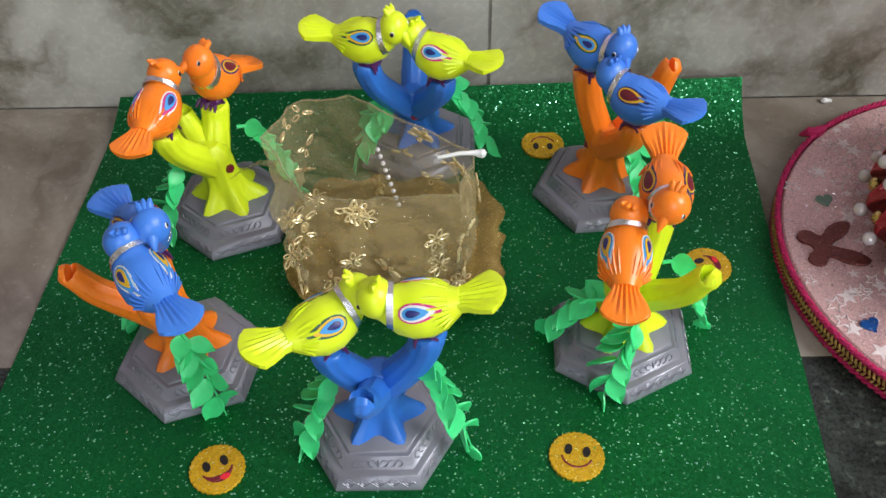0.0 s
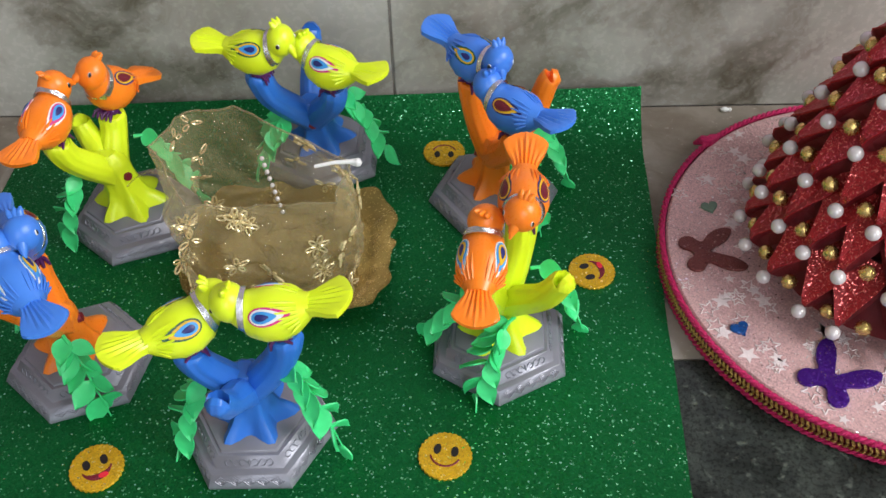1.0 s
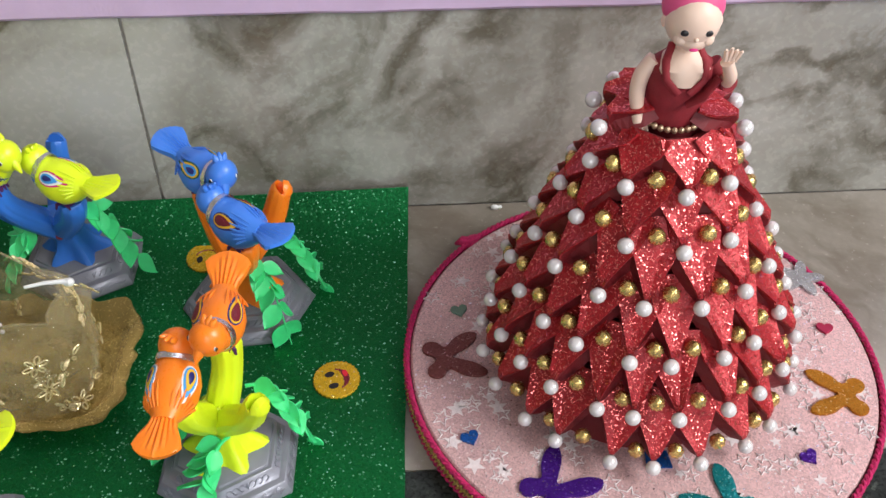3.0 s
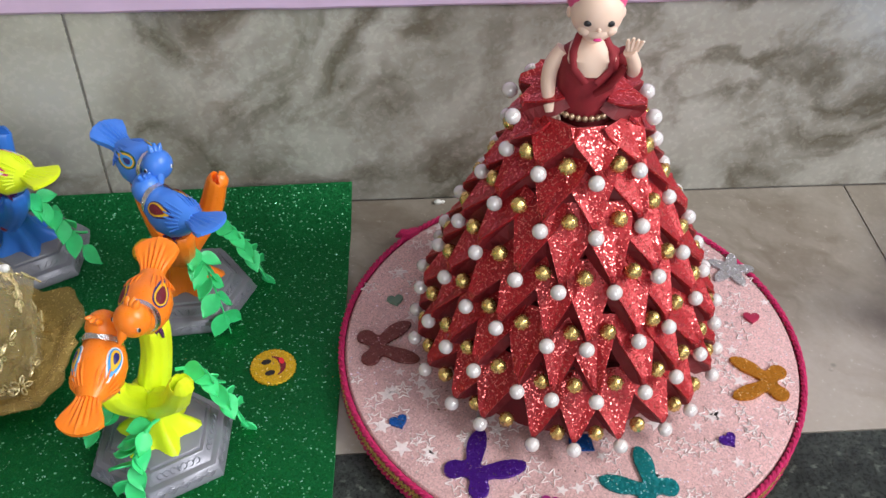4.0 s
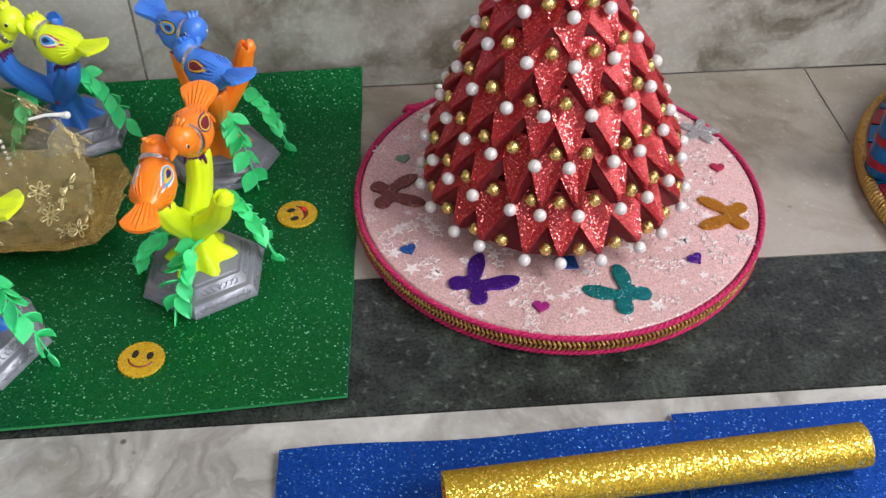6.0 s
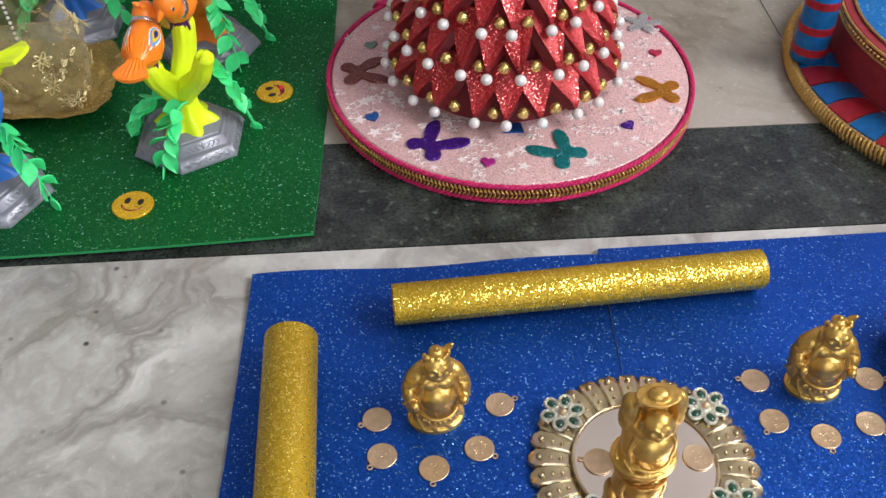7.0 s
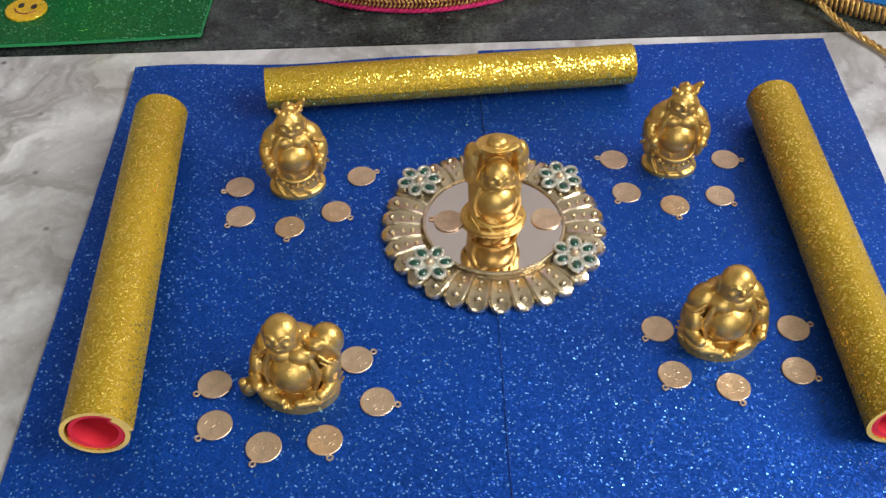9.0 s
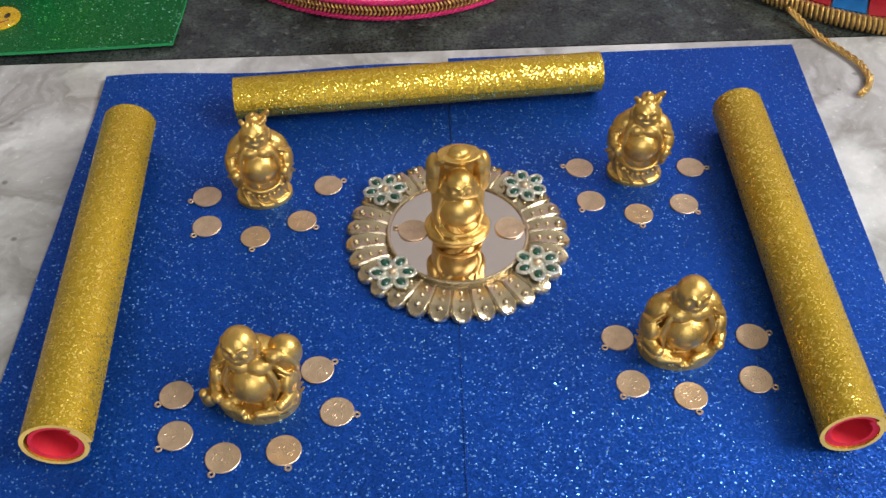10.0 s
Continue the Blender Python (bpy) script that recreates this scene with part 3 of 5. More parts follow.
def belly(z, r, y=-0.005):
    return [("ball", (0, y, z), (r, r * 0.95, r * 0.96)), ("ball", (-r * 0.36, y + r * 0.10, z + r * 1.02), (r * 0.64, r * 0.56, r * 0.44)), ("ball", (r * 0.36, y + r * 0.10, z + r * 1.02), (r * 0.64, r * 0.56, r * 0.44)), ("ball", (0, y - r * 0.93, z - r * 0.05), (r * 0.05, r * 0.05, r * 0.05))]


def skirt(z0, z1, r0, r1, n, depth=0.0006, flat=0.82):
    """robe hem: shallow pleats that run down and outwards"""
    out = []
    for k in range(n):
        a = 2 * math.pi * (k + 0.3 * math.sin(5.0 * k)) / n
        out.append(("tube", [(r1 * math.cos(a), flat * r1 * math.sin(a), z1), ((r0 * 0.55 + r1 * 0.45) * math.cos(a + 0.30), flat * (r0 * 0.55 + r1 * 0.45) * math.sin(a + 0.30), (z0 + z1) / 2), (r0 * 0.96 * math.cos(a + 0.70), flat * r0 * 0.96 * math.sin(a + 0.70), z0)], [depth * 0.5, depth * 1.2, depth * 1.5]))
    return out


def sash(rx, ry, z, y=-0.002, drop=0.0020, r=0.0011):
    """waistband that hangs low under the belly"""
    ring = (2 * math.pi * i / 20 for i in range(21))
    return [("tube", [(rx * math.cos(t), y + ry * math.sin(t), z + drop * math.sin(t)) for t in ring], [r] * 21)]


def standing():
    s = [("tube", [(0, 0.001, 0.0), (0, 0.001, 0.0024), (0, 0.001, 0.0036)], [(0.0166, 0.0136), (0.0166, 0.0136), (0.0150, 0.0124)]),
         ("tube", [(0, 0.001, 0.002), (0, 0.001, 0.010), (0, 0.001, 0.020), (0, 0.001, 0.032), (0, 0.002, 0.0405), (0, 0.002, 0.045)], [(0.0142, 0.0118), (0.0134, 0.0106), (0.0150, 0.0100), (0.0162, 0.0086), (0.0132, 0.0072), (0.0060, 0.0052)])]
    s += belly(0.0262, 0.0104, -0.0048) + skirt(0.0030, 0.0165, 0.0150, 0.0122, 8) + sash(0.0118, 0.0122, 0.0172) + head(0.0484, -0.0036, 0.0078)
    for x in (-1, 1):
        s += [("ball", (x * 0.0112, 0.0015, 0.0350), (0.0056, 0.0062, 0.0086), (0, -x * 28, 0)), ("ball", (x * 0.0150, -0.0005, 0.0272), (0.0046, 0.0074, 0.0078), (-18, 0, 0)), ("ball", (x * 0.0150, 0.0010, 0.0180), (0.0030, 0.0066, 0.0092)),
              ("tube", [(x * 0.0155, -0.004, 0.0262), (x * 0.0140, -0.0092, 0.0252)], [0.0032, 0.0026]), ("ball", (x * 0.0136, -0.0112, 0.0258), (0.0026, 0.0026, 0.0030)),
              ("tube", [(x * 0.0050, -0.0052, 0.0420), (x * 0.0094, -0.0072, 0.0350), (x * 0.0112, -0.0070, 0.0250), (x * 0.0106, -0.0072, 0.0180)], [0.0010, 0.0015, 0.0015, 0.0010])]
        for k in range(4):
            s += [("tube", [(x * (0.0120 + 0.0008 * k), -0.0058 + 0.001 * k, 0.0370 - 0.0040 * k), (x * (0.0170 + 0.0005 * k), -0.0030, 0.0330 - 0.0045 * k), (x * (0.0185 + 0.0002 * k), 0.0020, 0.0300 - 0.0050 * k)], [0.0007, 0.0009, 0.0007])]
    for k in range(7):
        a = math.pi * (k / 6)
        s += [("ball", (0.0064 * math.cos(a), -0.0015 - 0.0046 * math.sin(a), 0.0548 + 0.0006 * (k % 2)), (0.0015, 0.0014, 0.0019))]
    s += [("ball", (0.0, 0.000, 0.0556), (0.0040, 0.0040, 0.0024)), ("ball", (0.0, -0.001, 0.0584), 0.0016), ("tube", [(0.004, 0.001, 0.0545), (0.0072, 0.001, 0.0565), (0.0086, 0.000, 0.0590)], [0.0016, 0.0020, 0.0012])]
    for k in range(9):
        u = (k - 4) / 4
        s += [("ball", (0.0118 * u, -0.0118 * math.sqrt(1.05 - u * u * 0.8), 0.0118 - 0.0022 * (1 - u * u)), (0.0012, 0.0010, 0.0014))]
    return s


def raising():
    s = [("tube", [(0, 0.001, 0.0), (0, 0.001, 0.0020), (0, 0.001, 0.0030)], [(0.0180, 0.0150), (0.0180, 0.0150), (0.0164, 0.0134)]),
         ("tube", [(0, 0.001, 0.002), (0, 0.001, 0.010), (0, 0.001, 0.020), (0, 0.002, 0.030), (0, 0.002, 0.037)], [(0.0150, 0.0122), (0.0138, 0.0108), (0.0142, 0.0104), (0.0142, 0.0090), (0.0100, 0.0066)])]
    s += belly(0.0195, 0.0110, -0.0046) + skirt(0.0030, 0.0120, 0.0158, 0.0130, 8) + sash(0.0124, 0.0126, 0.0102) + head(0.0372, -0.0060, 0.0078)
    for x in (-1, 1):
        s += [("ball", (x * 0.0122, 0.0030, 0.0340), (0.0048, 0.0062, 0.0095), (0, -x * 6, 0)), ("ball", (x * 0.0122, 0.0024, 0.0425), (0.0048, 0.0058, 0.0085)),
              ("tube", [(x * 0.0122, 0.0010, 0.0450), (x * 0.0098, -0.0010, 0.0495)], [0.0032, 0.0026]), ("ball", (x * 0.0088, -0.0022, 0.0510), (0.0026, 0.0026, 0.0022)),
              ("tube", [(x * 0.0052, -0.0050, 0.0330), (x * 0.0098, -0.0070, 0.0270), (x * 0.0116, -0.0070, 0.0180), (x * 0.0104, -0.0078, 0.0110)], [0.0010, 0.0015, 0.0015, 0.0010])]
        for k in range(4):
            s += [("tube", [(x * (0.0098 + 0.0016 * k), -0.0022 + 0.0004 * k, 0.0470), (x * (0.0110 + 0.0014 * k), -0.0028 + 0.0006 * k, 0.0400), (x * (0.0108 + 0.0012 * k), -0.0030 + 0.0008 * k, 0.0300)], [0.0005, 0.0008, 0.0006])]
    s += [("tube", [(0, 0.000, 0.0488), (0, 0.000, 0.0505), (0, 0.000, 0.0528)], [(0.0062, 0.0050), (0.0092, 0.0068), (0.0116, 0.0078)]), ("ball", (0, -0.0005, 0.0535), (0.0056, 0.0046, 0.0036)), ("ball", (0, 0.0040, 0.0425), (0.0145, 0.0048, 0.0095)), ("ball", (0, 0.0020, 0.0480), (0.0112, 0.0050, 0.0034))]
    return s


def seated(sack):
    lean = -0.0035 if sack else 0.0
    s = [("tube", [(0, -0.001, 0.0), (0, -0.001, 0.0030), (0, -0.001, 0.0046)], [(0.0208, 0.0170), (0.0205, 0.0166), (0.0180, 0.0146)]),
         ("tube", [(0, 0.003, 0.002), (0, 0.003, 0.012), (0, 0.003, 0.022), (0, 0.003, 0.030), (lean * 0.7, 0.002, 0.0365)], [(0.0175, 0.0122), (0.0176, 0.0112), (0.0168, 0.0098), (0.0140, 0.0082), (0.0066, 0.0056)])]
    s += belly(0.0178, 0.0118, -0.0046) + head(0.0418, -0.0032, 0.0086, lean)
    for x in (-1, 1):
        s += [("ball", (x * 0.0128, 0.0020, 0.0272), (0.0062, 0.0068, 0.0090), (0, -x * 28, 0)), ("ball", (x * 0.0172, -0.0015, 0.0180), (0.0050, 0.0080, 0.0084), (-20, 0, 0)),
              ("tube", [(x * 0.0185, -0.0060, 0.0135), (x * 0.0165, -0.0115, 0.0125)], [0.0038, 0.0030]), ("ball", (x * 0.0155, -0.0135, 0.0130), (0.0030, 0.0030, 0.0028)),
              ("ball", (x * 0.0120, -0.0060, 0.0070), (0.0085, 0.0086, 0.0044), (0, 0, x * 35)), ("tube", [(x * 0.0130, -0.0120, 0.0058), (x * 0.0040, -0.0152, 0.0056)], [0.0030, 0.0024]),
              ("tube", [(x * 0.0055 + lean * 0.5, -0.0050, 0.0345), (x * 0.0105, -0.0072, 0.0275), (x * 0.0128, -0.0080, 0.0185), (x * 0.0110, -0.0098, 0.0100)], [0.0010, 0.0016, 0.0016, 0.0010])]
        for k in range(5):
            s += [("tube", [(x * (0.0130 + 0.0008 * k), -0.0050 - 0.0008 * k, 0.0300 - 0.0036 * k), (x * (0.0188 + 0.0006 * k), -0.0044, 0.0255 - 0.0036 * k), (x * (0.0205 + 0.0004 * k), 0.0020, 0.0235 - 0.0040 * k)], [0.0006, 0.0010, 0.0007])]
        for k in range(3):
            s += [("tube", [(x * (0.0200 - 0.003 * k), -0.0030 - 0.002 * k, 0.0068), (x * (0.0160 - 0.003 * k), -0.0105 - 0.001 * k, 0.0085), (x * (0.0100 - 0.003 * k), -0.0150, 0.0052)], [0.0007, 0.0010, 0.0008])]
    for k in range(12):
        a = math.pi + math.pi * k / 11
        s += [("ball", (0.0190 * math.cos(a), -0.001 + 0.0152 * math.sin(a), 0.0040), (0.0024, 0.0017, 0.0013), (0, 0, 55 * k))]
    if sack:
        s += [("ball", (0.0150, 0.003, 0.0320), (0.0086, 0.0076, 0.0098), (0, 20, 0)), ("ball", (0.0120, -0.004, 0.0368), (0.0040, 0.0032, 0.0030)), ("tube", [(0.008, -0.003, 0.0375), (0.0155, -0.0035, 0.0378), (0.0212, -0.001, 0.0290), (0.0190, 0.001, 0.0185)], [0.0014, 0.0017, 0.0019, 0.0012]),
              ("ball", (-0.0225, -0.009, 0.0056), (0.0042, 0.0042, 0.0054)), ("ball", (-0.0240, -0.0104, 0.0100), 0.0025), ("tube", [(-0.0225, -0.009, 0.004), (-0.014, -0.006, 0.008)], [0.0028, 0.0030])]
    return s


figurine("figurine", "standing gold figurine with a beaded crown on blue foam", standing(), pose(0.410, 0.182, 0.0024, 0, 0, 6))
figurine("figurine", "standing gold figurine with a topknot on blue foam", standing(), pose(0.6065, 0.1875, 0.0024, 0, 0, -8))
figurine("figurine", "gold figurine lifting an ingot, on the mirror plate", raising(), pose(0.5085, 0.1475, 0.0074, 0, 0, 2), 0.92)
figurine("figurine", "seated gold figurine with a sack on blue foam", seated(True), pose(0.4155, 0.0545, 0.0024, 0, 0, -12))
figurine("figurine", "seated gold figurine with a bare belly on blue foam", seated(False), pose(0.603, 0.0715, 0.0024, 0, 0, 4))


# ---- bird toys ----
def hex_ring(r, z, n=6):
    return [(r * math.cos(math.pi / 3 * i), r * math.sin(math.pi / 3 * i), z) for i in range(n)]


def toy_base(parent):
    bm = bmesh.new()
    tiers = [(0.0384, 0), (0.0388, 0.0010), (0.0384, 0.0020), (0.0352, 0.0075), (0.0345, 0.0079), (0.0318, 0.0079), (0.0310, 0.0084), (0.0282, 0.0136), (0.0276, 0.0141), (0.0258, 0.0141), (0.0254, 0.0152), (0.0250, 0.0155)]
    rings(bm, [hex_ring(r, z) for r, z in tiers])
    base = part("hexagonal_base", bm, M_GREY, parent, "grey plastic hexagonal base with relief")
    bm = bmesh.new()
    for k in range(6):
        face = Matrix.Rotation(math.pi / 3 * k + math.pi / 6, 4, "Z")
        def face_at(r_lo, z_lo, r_hi, z_hi, u, v):
            c = math.cos(math.pi / 6)
            return face @ Vector(((r_lo + (r_hi - r_lo) * v) * c + 0.00015, u, z_lo + (z_hi - z_lo) * v))
        for i in range(5):
            u0 = -0.0132 + 0.0066 * i
            pts = [face_at(0.0384, 0.002, 0.0352, 0.0075, u0 + du, dv) for du, dv in ((-0.0031, 0.5), (0, 0.86), (0.0031, 0.5), (0, 0.14), (-0.0031, 0.5))]
            tube(bm, pts, [0.0003] * 5, 4)
            pts = [face_at(0.0384, 0.002, 0.0352, 0.0075, u0 + du, dv) for du, dv in ((-0.0015, 0.5), (0, 0.68), (0.0015, 0.5), (0, 0.32), (-0.0015, 0.5))]
            tube(bm, pts, [0.0003] * 5, 4)
        for s in (-1, 1):
            for j in range(3):
                pts = [face_at(0.0310, 0.0084, 0.0282, 0.0136, s * (0.0012 + 0.0034 * j + 0.0016 * (1 - math.cos(t))), 0.5 + 0.3 * math.sin(t)) for t in (0, 0.8, 1.6, 2.4, 3.2, 4.2, 5.0)]
                tube(bm, pts, [0.00032] * 7, 4)
        tube(bm, [face_at(0.0310, 0.0084, 0.0282, 0.0136, 0, v) for v in (0.2, 0.5, 0.82)], [0.0003, 0.0008, 0.0003], 5)
    part("relief", bm, M_GREY, base)
    return base


def toy_tree(parent, mat, perches, stub, knot):
    """A moulded tree: flared root, trunk, two perching branches and a cut third branch."""
    bm = bmesh.new()
    wave = lambda a, i: 1 + 0.030 * math.sin(7 * a + 0.2 * i) + 0.028 * math.sin(12 * a - 0.1 * i)
    lean = Vector((sum(p[0] for p in perches) / 2, sum(p[1] for p in perches) / 2, 0)) * 0.35
    loops = []
    for h, r, star in ((0, 0.0175, 0.24), (0.0035, 0.0150, 0.24), (0.008, 0.0116, 0.13), (0.014, 0.0100, 0.055), (0.021, 0.0092, 0.03), (0.028, 0.0093, 0.02), (0.034, 0.0085, 0.02), (0.038, 0.0050, 0.03)):
        loops.append([(r * (1 + star * math.cos(6 * a) + 0.03 * math.sin(11 * a)) * math.cos(a) + lean.x * h / 0.03, r * (1 + star * math.cos(6 * a) + 0.03 * math.sin(11 * a)) * math.sin(a) + lean.y * h / 0.03, 0.0155 + h) for a in (2 * math.pi * i / 44 for i in range(44))])
    rings(bm, loops)
    fork = lean + Vector((0, 0, 0.044))
    for x, y, z in perches:
        top = Vector((x, y, z - 0.0015))
        out = Vector((top.x - fork.x, top.y - fork.y, 0))
        mid1, mid2 = fork + out * 0.48 + Vector((0, 0, (top.z - fork.z) * 0.22)), fork + out * 0.86 + Vector((0, 0, (top.z - fork.z) * 0.60))
        tube(bm, *bend([fork - Vector((0, 0, 0.006)), mid1, mid2, top - Vector((0, 0, 0.003)), top], [0.0084, 0.0078, 0.0072, 0.0074, 0.0064], 4), 40, 0, 1, wave)
    tip = Vector(stub)
    out = Vector((tip.x - fork.x, tip.y - fork.y, 0))
    tube(bm, *bend([fork - Vector((0, 0, 0.008)), fork + out * 0.4 + Vector((0, 0, (tip.z - fork.z) * 0.2)), fork + out * 0.75 + Vector((0, 0, (tip.z - fork.z) * 0.55)), tip - (out * 0.06 + Vector((0, 0, 0.003))), tip, tip + Vector((0, 0, 0.0004))], [0.0080, 0.0072, 0.0064, 0.0058, 0.0055, 0.0040], 4), 36, 0, 1, wave)
    ball(bm, fork, (0.0095, 0.0095, 0.0085), 18, 12)
    tree = part("tree", bm, mat, parent)
    bm = bmesh.new()
    k = Matrix.Rotation(radians(knot), 3, "Z")
    tube(bm, [lean * 0.9 + k @ Vector((0.0085, 0, 0.039)), lean * 0.9 + k @ Vector((0.0108, 0, 0.0394))], [0.0027, 0.0023], 14)
    part("knot", bm, M_MAROON, tree, "small round printed knot sticker")


def leaf_outline(length, width, n=7):
    up = [(length * i / n, width * math.sin(math.pi * (i / n) ** 0.8)) for i in range(n + 1)]
    return up


def twig(parent, start, way, drop, seed, reach=0.028):
    """A drooping plastic twig with leaves in pairs."""
    rng = random.Random(seed)
    start, way = Vector(start), Vector(way).normalized()
    pts = [start + way * (reach * t) + Vector((0, 0, 0.008 * t - 0.92 * drop * t * t)) for t in (i / 7 for i in range(8))]
    bm = bmesh.new()
    tube(bm, pts, [0.0011 - 0.0001 * i for i in range(8)], 6)
    stem = part("twig", bm, M_TWIG, parent, "bright green plastic leafy twig")
    places = [(1, 1), (2, -1), (2, 1), (3, 1), (3, -1), (4, 1), (4, -1), (5, -1), (5, 1), (6, 1), (6, -1), (7, 0)]
    for i, s in places:
        along = (pts[min(i + 1, 7)] - pts[i - 1]).normalized()
        side = along.cross(Vector((0, 0, 1))).normalized()
        aim = (along * 0.7 + side * s * rng.uniform(0.45, 1.0) + Vector((0, 0, rng.uniform(-0.7, 0.4)))).normalized() if s else along
        length, width = rng.uniform(0.0120, 0.0175), rng.uniform(0.0040, 0.0056)
        bm = bmesh.new()
        outline = leaf_outline(length, width)
        top, low, keel = [], [], []
        for x, w in outline:
            sag = -0.16 * x * x / length
            top.append((bm.verts.new((x, w, sag + 0.0005)), bm.verts.new((x, w, sag - 0.0003))))
            keel.append((bm.verts.new((x, 0, sag - 0.0005)), bm.verts.new((x, 0, sag - 0.0013))))
            low.append((bm.verts.new((x, -w, sag + 0.0005)), bm.verts.new((x, -w, sag - 0.0003))))
        for k in range(len(outline) - 1):
            for a, b in ((top, keel), (keel, low)):
                bm.faces.new((a[k][0], b[k][0], b[k + 1][0], a[k + 1][0]))
                bm.faces.new((a[k][1], a[k + 1][1], b[k + 1][1], b[k][1]))
            bm.faces.new((top[k][0], top[k + 1][0], top[k + 1][1], top[k][1]))
            bm.faces.new((low[k][0], low[k][1], low[k + 1][1], low[k + 1][0]))
        bmesh.ops.remove_doubles(bm, verts=bm.verts, dist=0.00001)
        leaf = part("leaf", bm, M_TWIG, stem)
        leaf.matrix_basis = frame_to(pts[i], aim, (rng.uniform(-0.8, 0.8), rng.uniform(-1.0, 0.4), 1))


def teardrop(scale, n=20):
    """Outline of a drop, its point towards -x."""
    out = []
    for i in range(n):
        t = 2 * math.pi * i / n
        out.append((scale * (math.cos(t) * 1.15), scale * 0.62 * math.sin(t) * (math.sin(t / 2 + math.pi / 2) ** 2 * 0.9 + 0.25) ** 0.6))
    return out


def bird(parent, m, mat, prints, head_turn=0.0):
    """A plastic bird that looks along its local x, standing with its feet at its origin."""
    b = part("bird", bird_body(), mat, parent)
    b.matrix_basis = m
    bm = bmesh.new()
    h = Matrix.Translation((0.0165, 0, 0.0215)) @ Matrix.Rotation(radians(head_turn), 4, "Z")
    ball(bm, h @ Vector((0.0010, 0, 0.0015)), (0.0090, 0.0086, 0.0088), 20, 14)
    tube(bm, [h @ Vector(p) for p in ((0.007, 0, 0.001), (0.0105, 0, -0.001), (0.0135, 0, -0.0042))], [(0.0030, 0.0032), (0.0022, 0.0024), 0.0005], 10)
    for s in (-1, 0, 1):
        tube(bm, [h @ Vector(p) for p in ((-0.001, s * 0.0015, 0.008), (-0.0025, s * 0.0024, 0.0108), (-0.005 + 0.001 * abs(s), s * 0.0032, 0.0122))], [(0.0022, 0.0022), (0.0018, 0.0018), 0.0006], 8)
    hd = part("head", bm, mat, b)
    for s in (-1, 1):
        bm = bmesh.new()
        ball(bm, h @ Vector((0.0052, s * 0.0066, 0.0026)), (0.0017, 0.0010, 0.0017), 10, 7)
        part("eye_ring", bm, M_WHITE, hd)
        bm = bmesh.new()
        ball(bm, h @ Vector((0.0055, s * 0.0071, 0.0027)), (0.0013, 0.0008, 0.0013), 8, 6)
        part("pupil", bm, M_BLACK, hd)
    bm = bmesh.new()
    loops = []
    for d, r in ((-0.0014, 0.0092), (-0.0013, 0.0104), (0.0013, 0.0096), (0.0014, 0.0086)):
        loops.append([Vector((0.0122 + d - 0.32 * r * math.sin(a), r * 0.96 * math.cos(a), 0.0178 + r * 0.95 * math.sin(a) + d * 0.7)) for a in (2 * math.pi * i / 24 for i in range(24))])
    rings(bm, loops, True, False)
    part("collar", bm, M_FOIL, b, "silver foil collar")
    for s in (-1, 1):
        for k, (size, pm) in enumerate(zip((0.0086, 0.0070, 0.0052, 0.0030), prints)):
            bm = bmesh.new()
            pts = []
            for x, y in teardrop(size):
                px, u = x + 0.0010 * k - 0.001, y + 0.0092
                th = u / 0.0128
                px2 = px - 0.0015
                w = 0.0120 * math.sqrt(max(0.05, 1 - (px2 / 0.021) ** 2)) + 0.00035 + 0.00012 * k
                pts.append((px2, s * w * math.sin(th * 0.98 + 0.15), 0.0125 + 0.07 * px2 + w * math.cos(th * 0.98 + 0.15) * 0.98))
            c = Vector((sum(p[0] for p in pts) / len(pts), sum(p[1] for p in pts) / len(pts), sum(p[2] for p in pts) / len(pts)))
            c += (c - Vector((c.x, 0, 0.0125))).normalized() * 0.0005
            hub = bm.verts.new(c)
            vs = [bm.verts.new(p) for p in pts]
            low = [bm.verts.new(Vector(p) + (Vector((p[0], 0, 0.0125)) - Vector(p)).normalized() * 0.0006) for p in pts]
            for i in range(len(vs)):
                j = (i + 1) % len(vs)
                bm.faces.new((vs[i], vs[j], hub))
                bm.faces.new((vs[i], low[i], low[j], vs[j]))
            part("wing_sticker", bm, pm, b, "printed feather-eye wing sticker" if k == 0 else "")
    bm = bmesh.new()
    for s in (-1, 1):
        ball(bm, (0.001, s * 0.003, 0.0004), (0.0048, 0.0028, 0.0022), 9, 6)
        for k in (-1, 0, 1):
            tube(bm, [(0.003, s * 0.003, 0.001), (0.0068, s * 0.003 + k * 0.0024, -0.001), (0.0080, s * 0.003 + k * 0.0030, -0.004)], [0.0011, 0.0011, 0.0006], 6)
            tube(bm, [(-0.001, s * 0.003 + k * 0.002, 0.0), (-0.0045, s * 0.004 + k * 0.002, -0.002)], [0.0011, 0.0006], 6)
    part("claws", bm, M_CLAW, b, "dark purple painted claws")
    return b


